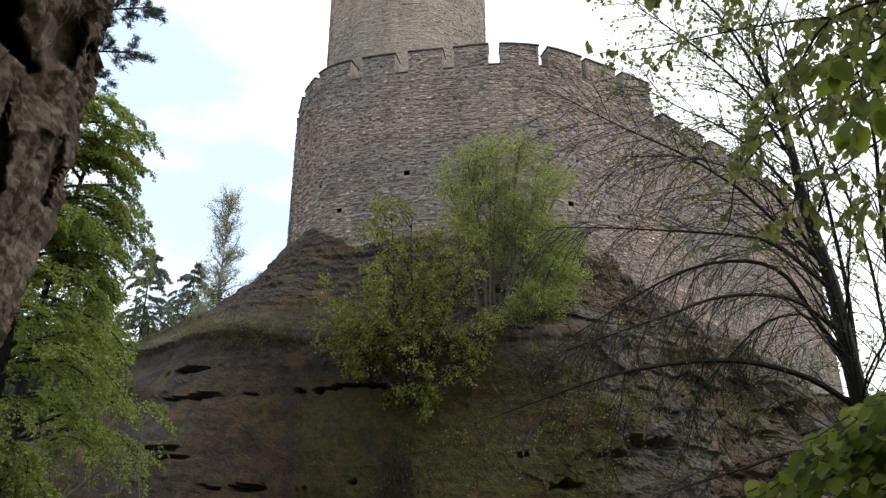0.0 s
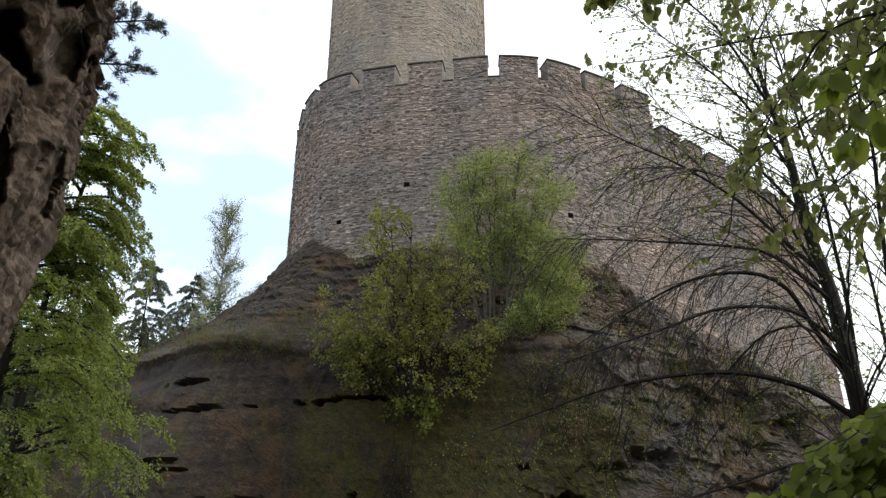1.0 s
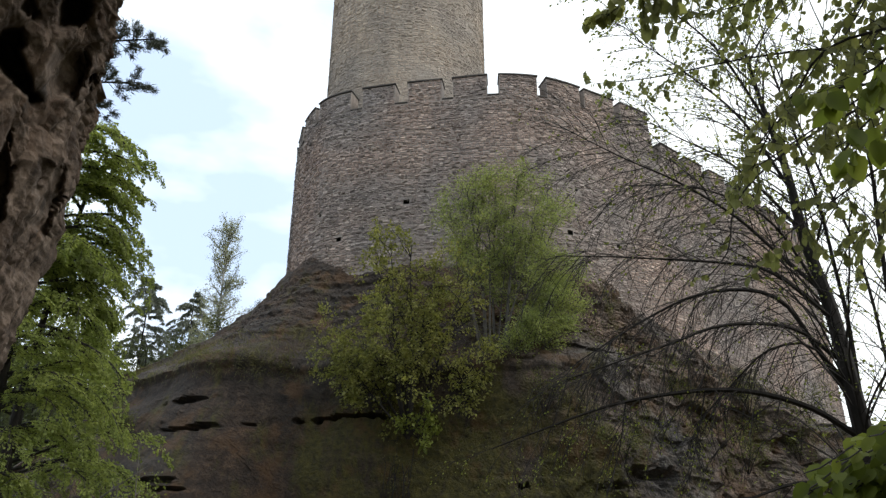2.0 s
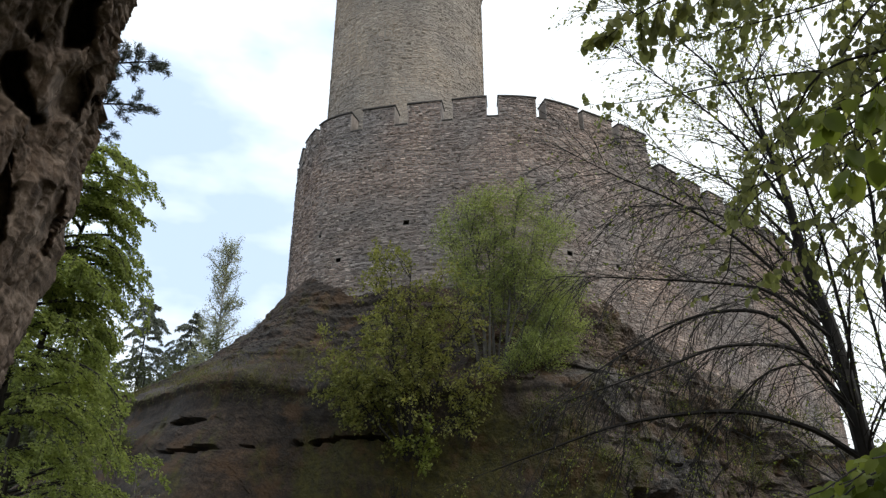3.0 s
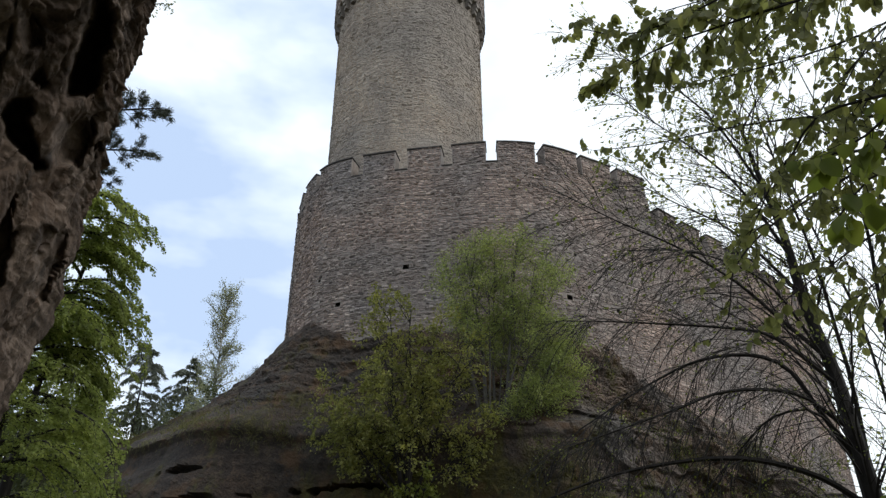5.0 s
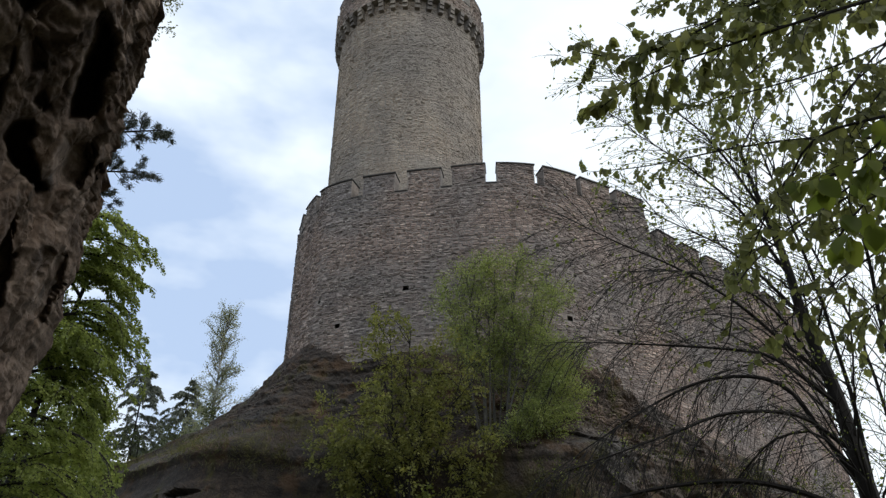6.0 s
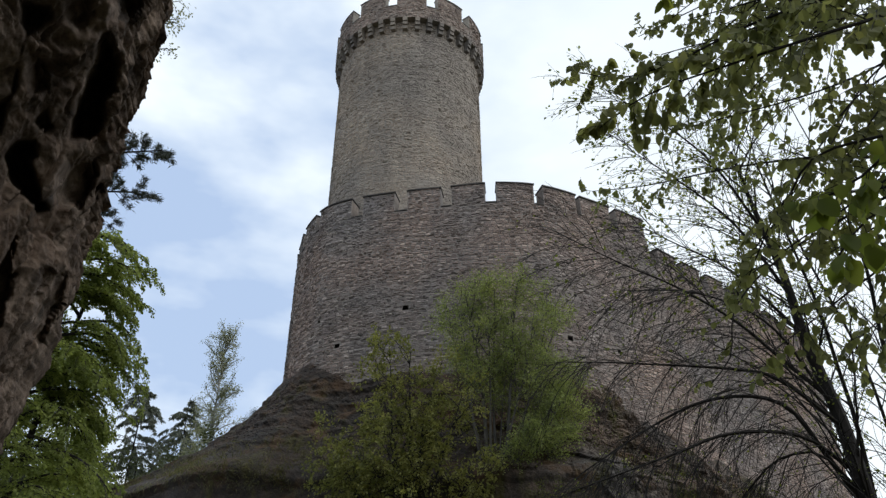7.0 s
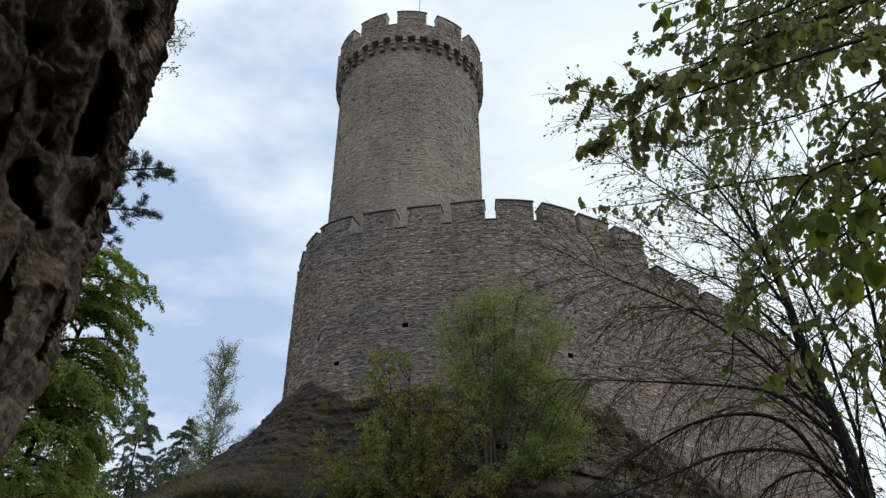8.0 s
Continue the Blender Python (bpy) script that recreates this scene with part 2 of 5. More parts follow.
def joined(geos):
    verts, faces = [], []
    for v, f in geos:
        o = len(verts)
        verts.extend(v)
        faces.extend([tuple(i + o for i in q) for q in f])
    return verts, faces


def smooth_line(pts, step):
    """Points at even steps along a Catmull-Rom curve through pts."""
    P = [Vector(p) for p in pts]
    P = [2 * P[0] - P[1]] + P + [2 * P[-1] - P[-2]]
    out = []
    for k in range(1, len(P) - 2):
        a, b, c, d = P[k - 1:k + 3]
        for j in range(24):
            t = j / 24
            out.append(0.5 * (2 * b + (c - a) * t + (2 * a - 5 * b + 4 * c - d) * t * t + (3 * b - a - 3 * c + d) * t ** 3))
    out.append(P[-2])
    acc = [0.0]
    for a, b in zip(out, out[1:]):
        acc.append(acc[-1] + (b - a).length)
    n = max(2, int(acc[-1] / step) + 1)
    arr = np.array([tuple(p) for p in out])
    ts = np.linspace(0, acc[-1], n)
    return np.stack([np.interp(ts, acc, arr[:, i]) for i in range(arr.shape[1])], 1), ts


def tube(pts, radii, sides=6):
    """A tapered, closed tube along pts."""
    pts = [Vector(p) for p in pts]
    verts, faces = [], []
    n = len(pts)
    up = Vector((0.13, 0.31, 0.94))
    for k, p in enumerate(pts):
        d = (pts[min(k + 1, n - 1)] - pts[max(k - 1, 0)])
        d = d.normalized() if d.length > 1e-9 else Vector((0, 0, 1))
        a = d.cross(up)
        a = a.normalized() if a.length > 1e-4 else Vector((1, 0, 0))
        b = d.cross(a)
        for j in range(sides):
            w = 2 * math.pi * j / sides
            verts.append(p + (a * math.cos(w) + b * math.sin(w)) * radii[k])
    for k in range(n - 1):
        for j in range(sides):
            j2 = (j + 1) % sides
            faces.append((k * sides + j, k * sides + j2, (k + 1) * sides + j2, (k + 1) * sides + j))
    faces.append(tuple(range(sides - 1, -1, -1)))
    faces.append(tuple((n - 1) * sides + j for j in range(sides)))
    return verts, faces


def box(x0, x1, y0, y1, z0, z1):
    v = [(x, y, z) for z in (z0, z1) for y in (y0, y1) for x in (x0, x1)]
    return v, [(0, 2, 3, 1), (4, 5, 7, 6), (0, 1, 5, 4), (2, 6, 7, 3), (0, 4, 6, 2), (1, 3, 7, 5)]


def oval_leaf():
    """A pointed oval leaf folded a little along its midrib."""
    mid = [(0, t, -0.10 * t * t) for t in (0.0, 0.22, 0.5, 0.78, 1.0)]
    left = [(-w, t, 0.07 - 0.10 * t * t) for t, w in ((0.20, 0.32), (0.48, 0.41), (0.78, 0.26))]
    right = [(-x, y, z) for x, y, z in left]
    return np.array(mid + left + right), [(0, 1, 5), (1, 2, 6, 5), (2, 3, 7, 6), (3, 4, 7), (0, 8, 1), (1, 8, 9, 2), (2, 9, 10, 3), (3, 10, 4)]


LEAF = {
    "broad": oval_leaf(),
    "small": (np.array([(0, 0, 0), (-0.33, 0.5, 0.08), (0, 1, 0), (0.33, 0.5, 0.08)]), [(0, 2, 1), (0, 3, 2)]),
    "frond": (np.array([(-0.06, 0, 0), (0.06, 0, 0), (0.09, 0.45, 0.02), (0, 1, 0), (-0.09, 0.45, 0.02)]), [(0, 1, 2, 3, 4)]),
    "tuft": (np.array([(-0.09, 0, 0), (0.09, 0, 0), (0, 1, 0.05)]), [(0, 1, 2)]),
    "needle": (np.array([(-0.05, 0, 0), (0.05, 0, 0), (0, 1, 0.05)]), [(0, 1, 2)]),
}


def leaves(pos, way, nor, size, kind="small"):
    """Many leaves: each grows from pos along way, its face towards nor."""
    T, F = LEAF[kind]
    pos, way, nor, size = (np.asarray(a, float) for a in (pos, way, nor, size))
    way = way / (np.linalg.norm(way, axis=1, keepdims=True) + 1e-9)
    x = np.cross(way, nor)
    x /= np.linalg.norm(x, axis=1, keepdims=True) + 1e-9
    z = np.cross(x, way)
    v = pos[:, None] + size[:, None, None] * (T[None, :, 0:1] * x[:, None] + T[None, :, 1:2] * way[:, None] + T[None, :, 2:3] * z[:, None])
    k = len(T)
    faces = [tuple(i + n * k for i in f) for n in range(len(pos)) for f in F]
    return v.reshape(-1, 3).tolist(), faces


# ---- ground ----
def hill_floor(x, y):
    return 0.25 * noise.noise((x * 0.12, y * 0.12, 3.0)) + 0.05 * noise.noise((x * 0.7, y * 0.7, 5.0))


def build_ground():
    ring = [0.0] + [1.5 * 1.17 ** k for k in range(46)]
    verts, faces, n = [], [], 72
    for r in ring:
        for j in range(n):
            a = 2 * math.pi * j / n
            x, y = r * math.cos(a), 12 + r * math.sin(a)
            verts.append((x, y, hill_floor(x, y) * (1 if r < 200 else 0.2)))
    for k in range(len(ring) - 1):
        for j in range(n):
            j2 = (j + 1) % n
            faces.append((k * n + j, k * n + j2, (k + 1) * n + j2, (k + 1) * n + j))
    part("ground", (verts, faces), M_GROUND, None, "brown forest floor of leaf litter and moss", "structure", True)["category"] = "ground"


build_ground()


def build_sky_blocker():
    """An unseen slope added behind the path, which closes the valley and takes the low sky's light away."""
    verts, faces, n, rows = [], [], 76, 14
    for k in range(rows):
        f = k / (rows - 1)
        for j in range(n):
            w = math.pi * (0.75 + 1.23 * j / (n - 1))
            r = 15 + 24 * f + 2.0 * noise.noise((j * 0.3, k * 0.5, 1.0))
            verts.append((math.cos(w) * r * 1.3, 2 + math.sin(w) * r, -0.6 + 27 * f ** 0.85 + 1.6 * noise.noise((j * 0.4, k * 0.7, 6.0)) * f))
    faces = [(k * n + j, k * n + j + 1, (k + 1) * n + j + 1, (k + 1) * n + j) for k in range(rows - 1) for j in range(n - 1)]
    part("sky_blocker", (verts, faces), M_GROUND, None, "unseen dark slope added to block low sky light", "structure", True)["category"] = "slope"


build_sky_blocker()

# ---- castle plan: the outer face of the ring wall, seen from above ----
PLAN = [(-7.6, 46), (-8.5, 42.5), (-8.75, 39.5), (-8.62, 37.4), (-8.2, 36), (-7.75, 34.6), (-7.0, 33.2), (-6.1, 32.1), (-4.7, 31.4),
        (-2.4, 30.8), (0, 30.4), (2.6, 30.0), (4.75, 30.15), (6.3, 30.7), (7.6, 31.4), (9.1, 32.25), (11.25, 33.6), (14.2, 36), (18.5, 39.5),
        (22.0, 43.0), (25.4, 46.4), (26.6, 49), (26.5, 53)]
LINE, LINE_S = smooth_line([(x, y, 0) for x, y in PLAN], 0.1)
WAY = np.gradient(LINE, axis=0)
WAY /= np.linalg.norm(WAY, axis=1, keepdims=True)
LENGTH = float(LINE_S[-1])


def on_plan(s, out=0.0):
    """The point of the plan at s metres along it, moved outwards."""
    s = np.asarray(s, float)
    x, y = np.interp(s, LINE_S, LINE[:, 0]), np.interp(s, LINE_S, LINE[:, 1])
    wx, wy = np.interp(s, LINE_S, WAY[:, 0]), np.interp(s, LINE_S, WAY[:, 1])
    return x + wy * out, y - wx * out


def s_near(x, y):
    return float(LINE_S[np.argmin((LINE[:, 0] - x) ** 2 + (LINE[:, 1] - y) ** 2)])


S_STEP = s_near(11.35, 33.66)        # where the wall steps down
ROCK_TOP = [(0, 15.5), (s_near(-8.62, 37.4), 16.0), (s_near(-6.1, 32.1), 15.2), (s_near(0, 30.4), 14.4), (s_near(4.75, 30.15), 14.3), (s_near(7.6, 31.4), 13.9),
            (s_near(9.1, 32.25), 12.7), (S_STEP, 11.7), (s_near(18.5, 39.5), 10.3), (s_near(22, 43), 8.2), (s_near(25.4, 46.4), 8.2), (LENGTH, 8.0)]


def rock_top(s):
    return float(np.interp(s, [a for a, b in ROCK_TOP], [b for a, b in ROCK_TOP])) + 0.45 * noise.noise((s * 0.45, 7.0, 0)) + 0.1 * noise.noise((s * 1.6, 3.0, 0))


class Bent:
    """Maps (s, z, out) of a flat drawing of the wall onto the ring wall's plan."""

    def __call__(self, s, z, out):
        x, y = on_plan(s, out)
        return np.stack([x, y, np.broadcast_to(z, np.shape(x))], -1)


class Round:
    """The same for a round tower: s runs along the face, 0 towards the path."""

    def __init__(self, cx, cy, r):
        self.c, self.r = (cx, cy), r
        self.front = math.atan2(-cy, -cx)

    def __call__(self, s, z, out):
        a = self.front + np.asarray(s, float) / self.r
        return np.stack([self.c[0] + np.cos(a) * (self.r + out), self.c[1] + np.sin(a) * (self.r + out), np.broadcast_to(z, np.shape(a))], -1)


def shell(bend, s0, s1, z0, z1, thick, holes=(), step=0.6, closed=False):
    """A wall's core: outer face with recessed holes, inner face, top, bottom and ends."""
    ss = set(np.round(np.linspace(s0, s1, max(2, int((s1 - s0) / step) + 1)), 4))
    zs = {z0, z1}
    for hs, hz, w, h in holes:
        ss |= {hs - w / 2, hs + w / 2}
        zs |= {hz - h / 2, hz + h / 2}
    ss, zs = sorted(ss), sorted(zs)
    verts, faces = [], []

    def quad(a, b, c, d):
        o = len(verts)
        verts.extend([tuple(bend(*p)) for p in (a, b, c, d)])
        faces.append((o, o + 1, o + 2, o + 3))

    for a, b in zip(ss, ss[1:]):
        for c, d in zip(zs, zs[1:]):
            ms, mz = (a + b) / 2, (c + d) / 2
            if any(abs(ms - hs) < w / 2 and abs(mz - hz) < h / 2 for hs, hz, w, h in holes):
                q = -0.6
                quad((a, c, q), (b, c, q), (b, d, q), (a, d, q))
                quad((a, c, 0), (b, c, 0), (b, c, q), (a, c, q))
                quad((a, d, q), (b, d, q), (b, d, 0), (a, d, 0))
                quad((a, c, 0), (a, c, q), (a, d, q), (a, d, 0))
                quad((b, c, q), (b, c, 0), (b, d, 0), (b, d, q))
            else:
                quad((a, c, 0), (b, c, 0), (b, d, 0), (a, d, 0))
        t = -thick
        quad((b, z0, t), (a, z0, t), (a, z1, t), (b, z1, t))
        quad((a, z1, 0), (b, z1, 0), (b, z1, t), (a, z1, t))
        quad((a, z0, t), (b, z0, t), (b, z0, 0), (a, z0, 0))
    if not closed:
        for e in (s0, s1):
            quad((e, z0, 0), (e, z0, -thick), (e, z1, -thick), (e, z1, 0))
    return verts, faces


def stone_rows(rng, s0, s1, z0, z1, hmin=0.06, hmax=0.128, lmin=0.12, lmax=0.39):
    """Uneven courses of rubble: (s, z, length, height) of each stone."""
    z, out = z0, []
    while z < z1 - 0.04:
        h = min(rng.uniform(hmin, hmax), z1 - z)
        s = s0 + rng.uniform(-0.3, 0)
        while s < s1:
            l = rng.uniform(lmin, lmax) * (0.6 + 3.0 * h)
            a, b = max(s, s0), min(s + l, s1)
            if b - a > 0.06:
                if rng.random() < 0.14 and h > 0.1:
                    f = rng.uniform(0.4, 0.6)
                    out.append(((a + b) / 2, z + h * f / 2, b - a, h * f))
                    out.append(((a + b) / 2, z + h * (1 + f) / 2, b - a, h * (1 - f)))
                else:
                    out.append(((a + b) / 2, z + h / 2 + rng.normal(0, 0.012), b - a, h * rng.uniform(0.85, 1.12)))
            s += l
        z += h
    return out


OUTLINE = ((-1.0, 0.0), (-0.72, -0.95), (0.72, -0.95), (1.0, 0.0), (0.72, 0.95), (-0.72, 0.95))


def stone_mesh(rng, bend, rows, proud=0.046, wave=0.07):
    """All stones of rows as one mesh: uneven six-sided blocks that stand out of the mortar."""
    A = np.array(rows)
    n = len(A)
    hl, hh = A[:, 2] / 2 - 0.008, A[:, 3] / 2 - 0.006
    jit = lambda a: rng.uniform(-a, a, n)
    wob = wave * np.sin(A[:, 0] * 0.55 + A[:, 1] * 1.9) + 0.5 * wave * np.sin(A[:, 0] * 1.7 + A[:, 1] * 0.7)
    slant = rng.normal(0, 0.07, n)
    verts = np.zeros((n, 12, 3))
    out = 0.006 + rng.uniform(0.1, 1.0, n) ** 1.3 * proud
    tip, lean = jit(0.014), jit(0.014)
    for k, (a, c) in enumerate(OUTLINE):
        ds = a * hl * (1 + jit(0.18))
        z = A[:, 1] + c * hh * (1 + jit(0.30)) + wob + slant * ds
        verts[:, k] = bend(A[:, 0] + ds, z, -0.02)
        verts[:, k + 6] = bend(A[:, 0] + ds * 0.9, z - c * 0.008, np.maximum(0.004, out + tip * a + lean * c + jit(0.006)))
    faces = []
    for i in range(n):
        o = i * 12
        faces.append(tuple(range(o + 6, o + 12)))
        faces += [(o + k, o + (k + 1) % 6, o + 6 + (k + 1) % 6, o + 6 + k) for k in range(6)]
    return verts.reshape(-1, 3).tolist(), faces


def single_stones(rng, bend, rows, parent, mat, proud=0.034):
    """Stones as pieces of their own, on a few shared meshes."""
    shapes = []
    for k in range(8):
        v = []
        for y, f in ((0.02, 1.0), (-1.0, 0.92)):
            v += [(a * 0.5 * f * (1 + rng.uniform(-0.15, 0.15)), y + rng.uniform(-0.3, 0.3) * (y < 0), c * 0.5 * f * (1 + rng.uniform(-0.25, 0.2))) for a, c in OUTLINE]
        me = bpy.data.meshes.new("stone")
        me.from_pydata(v, [], [tuple(range(6, 12))] + [(q, (q + 1) % 6, 6 + (q + 1) % 6, 6 + q) for q in range(6)])
        me.materials.append(mat)
        shapes.append(me)
    for s, z, l, h in rows:
        p, q = Vector(bend(s, z, 0.0)), Vector(bend(s, z, 1.0))
        n = q - p
        ob = new("stone", shapes[int(rng.integers(8))])
        wob = 0.07 * math.sin(s * 0.55 + z * 1.9) + 0.035 * math.sin(s * 1.7 + z * 0.7)
        ob.matrix_world = Matrix.Translation((p.x, p.y, p.z + wob)) @ Matrix.Rotation(math.atan2(n.x, -n.y), 4, "Z") @ Matrix.Rotation(rng.normal(0, 0.06), 4, "Y") @ Matrix.Diagonal((l - 0.02, proud * rng.uniform(0.5, 1.0), h - 0.015, 1))
        ob.parent = parent


def cap(bend, s0, s1, z, thick, over=0.07, high=0.07):
    return shell(lambda s, zz, o: bend(s, zz, o + over), s0 - 0.04, s1 + 0.04, z, z + high, thick + 2 * over, (), 0.4)


WALL_TOP, WALL_SILL = 24.05, 22.85
LOW_TOP, LOW_SILL = 22.55, 21.4
MERLONS = [(2.64, 4.34), (4.99, 6.69), (7.34, 9.04), (9.69, 11.39), (12.04, 13.56), (14.03, 16.23), (16.89, 18.62), (19.3, 21.05), (21.62, 23.34), (23.95, 25.88), (26.39, 28.38), (28.68, 30.68), (31.14, 33.21)]
LOW_MERLONS = [(34.12, 35.77), (36.47, 38.12), (38.82, 40.47), (41.17, 42.82), (43.52, 45.17), (45.87, 47.52), (48.22, 49.87), (50.57, 52.22), (52.92, 54.57), (55.27, 56.92)]
# sockets left by the scaffolding poles
SOCKETS = [(19.34, 17.24, 0.3, 0.25), (27.13, 15.57, 0.3, 0.25), (26.17, 17.1, 0.23, 0.19), (27.53, 17.08, 0.2, 0.17), (27.66, 17.92, 0.17, 0.14), (14.79, 17.17, 0.17, 0.14), (29.99, 15.47, 0.23, 0.19), (15.99, 15.65, 0.27, 0.22), (32.75, 16.86, 0.17, 0.14), (30.75, 16.85, 0.13, 0.11), (25.25, 15.66, 0.17, 0.14), (21.24, 17.12, 0.2, 0.17), (36.97, 18.58, 0.17, 0.14)]


def build_ring_wall():
    rng = np.random.default_rng(4)
    bend = Bent()
    w = thing("castle_wall", "tall curved rubble-stone castle wall with battlements on the rock", "castle wall")
    part("core", shell(bend, 0, S_STEP, 7.5, WALL_SILL, 1.0, [h for h in SOCKETS if h[0] < S_STEP]), M_MORTAR, w)
    lines = stone_rows(rng, 0, S_STEP, 10.5, WALL_SILL)
    lines = [r for r in lines if r[1] > rock_top(r[0]) - 0.8 and not any(abs(r[0] - h[0]) < (r[2] + h[2]) / 2 - 0.03 and abs(r[1] - h[1]) < (r[3] + h[3]) / 2 + 0.02 for h in SOCKETS)]
    for a, b in MERLONS:
        m = part("merlon", shell(bend, a, b, WALL_SILL, WALL_TOP, 0.8), M_MORTAR, w)
        part("coping", cap(bend, a, b, WALL_TOP + 0.004, 0.8), M_CAP, m, "dark slate coping")
        lines += [r for r in stone_rows(rng, a + 0.02, b - 0.02, WALL_SILL, WALL_TOP)]
    ends = [0.0] + [q for ab in MERLONS for q in ab] + [S_STEP]
    for a, b in zip(ends[::2], ends[1::2]):
        if b - a > 0.2:
            part("sill", cap(bend, a + 0.05, b - 0.05, WALL_SILL + 0.004, 0.9, 0.05, 0.06), M_CAP, w, "dark slate sill")
    # the stones of the middle of the wall, by the gap between two merlons, lie closest to the path
    mid = s_near(2.8, 30.0)
    key = lambda r: abs(r[0] - mid) + abs(r[1] - 20.6) * 1.2
    lines.sort(key=key)
    part("stonework", stone_mesh(rng, bend, lines[300:]), M_STONE, w, "uneven grey and brown rubble stones", "stuff")
    single_stones(rng, bend, lines[:300], w, M_STONE_ONE)
    # the lower wall that runs on
    w = thing("castle_wall", "lower rubble-stone castle wall that runs on behind the branches", "castle wall")
    part("core", shell(bend, S_STEP + 0.003, LENGTH, 4.0, LOW_SILL, 1.0, [h for h in SOCKETS if h[0] > S_STEP]), M_MORTAR, w)
    lines = [r for r in stone_rows(rng, S_STEP, LENGTH, 7.5, LOW_SILL) if r[1] > rock_top(r[0]) - 0.8
             and not any(abs(r[0] - h[0]) < (r[2] + h[2]) / 2 and abs(r[1] - h[1]) < (r[3] + h[3]) / 2 for h in SOCKETS)]
    for a, b in LOW_MERLONS:
        m = part("merlon", shell(bend, a, b, LOW_SILL, LOW_TOP, 0.8), M_MORTAR, w)
        part("coping", cap(bend, a, b, LOW_TOP + 0.004, 0.8), M_CAP, m, "dark slate coping")
        lines += stone_rows(rng, a + 0.02, b - 0.02, LOW_SILL, LOW_TOP)
    part("stonework", stone_mesh(rng, bend, lines), M_STONE, w, "uneven grey and brown rubble stones", "stuff")


TOWER = Round(-2.2, 37.43, 4.83)
T_CORBEL, T_PARAPET, T_SILL, T_TOP = 38.35, 39.25, 40.4, 41.62


def build_tower():
    rng = np.random.default_rng(9)
    R = TOWER.r
    half = math.pi * R
    w = thing("castle_tower", "tall round stone keep with corbelled battlements", "tower")
    part("core", shell(TOWER, -half, half, 9.0, T_PARAPET, 1.6, (), 0.45, True), M_TMORTAR, w)
    lines = stone_rows(rng, -half * 0.62, half * 0.62, 19.0, T_PARAPET, 0.07, 0.145, 0.14, 0.45)
    lines.sort(key=lambda r: abs(r[0]) + abs(r[1] - 26.0) * 1.2)
    part("stonework", stone_mesh(rng, TOWER, lines[260:], 0.02, 0.07), M_TOWER, w, "weathered pale rubble stones", "stuff")
    single_stones(rng, TOWER, lines[:260], w, M_TOWER_ONE, 0.02)
    crown = Round(-2.2, 37.43, 5.24)
    ch = math.pi * crown.r
    p = part("parapet", shell(crown, -ch, ch, T_PARAPET, T_SILL, 0.55, (), 0.4, True), M_TMORTAR, w)
    rows = stone_rows(rng, -ch * 0.62, ch * 0.62, T_PARAPET, T_SILL)
    n, step = 12, 2 * ch / 12
    for k in range(n):
        c = (k - n // 2) * step
        a, b = c - step * 0.36, c + step * 0.36
        m = part("merlon", shell(crown, a, b, T_SILL, T_TOP, 0.5, (), 0.4), M_TMORTAR, w)
        part("coping", cap(crown, a, b, T_TOP + 0.004, 0.5, 0.05, 0.07), M_CAP, m, "dark slate coping")
        if abs(c) < ch * 0.62:
            rows += stone_rows(rng, a + 0.02, b - 0.02, T_SILL, T_TOP)
        part("sill", cap(crown, b + 0.05, c + step * 0.64 - 0.05, T_SILL + 0.004, 0.5, 0.04, 0.05), M_CAP, p, "dark slate sill")
    part("parapet_stonework", stone_mesh(rng, crown, rows, 0.035, 0.02), M_STONE, w, "grey rubble stones", "stuff")
    for k in range(40):
        a = crown.front + (k + 0.5) * 2 * math.pi / 40
        steps = []
        for z0, z1, o in ((T_CORBEL, T_CORBEL + 0.3, 0.27), (T_CORBEL + 0.3, T_CORBEL + 0.58, 0.37), (T_CORBEL + 0.58, T_PARAPET + 0.02, 0.43)):
            v, f = box(-0.15, 0.15, -o, 0.2, z0, z1 - 0.01)
            steps.append((v, f))
        v, f = joined(steps)
        turn = Matrix.Translation((-2.2 + math.cos(a) * R, 37.43 + math.sin(a) * R, 0)) @ Matrix.Rotation(a + math.pi / 2, 4, "Z")
        part("corbel", ([turn @ Vector(q) for q in v], f), M_CORBEL, w)
    part("floor", ([(-2.2 + math.cos(t * math.pi / 12) * 4.7, 37.43 + math.sin(t * math.pi / 12) * 4.7, T_PARAPET + 0.5) for t in range(24)], [tuple(range(24))]), M_TMORTAR, w)
    rod = thing("flagpole", "thin grey iron rod on top of the tower", "pole", at=(-1.42, 33.15, T_PARAPET + 0.5))
    part("rod", tube([(0, 0, 0), (0, 0, 2.5), (0, 0, 5.2)], [0.035, 0.03, 0.02], 8), M_IRON, rod)


build_ring_wall()
build_tower()

# ---- the rock under the castle ----
PROFILE = [(0, 1.0, 0.0), (0.05, 0.985, 0.03), (0.2, 0.875, 0.12), (0.36, 0.76, 0.28), (0.46, 0.68, 0.44), (0.53, 0.632, 0.58), (0.545, 0.612, 0.605), (0.556, 0.594, 0.59), (0.58, 0.56, 0.6), (0.64, 0.475, 0.665), (0.72, 0.36, 0.76), (0.84, 0.18, 0.88), (1, 0, 1.0)]
FOOT = [(0, 15.5), (8.8, 14.2), (13.3, 9.9), (16.3, 7.6), (21.1, 6.6), (27.5, 7.0), (33.4, 9.0), (47.6, 12), (59.3, 12)]
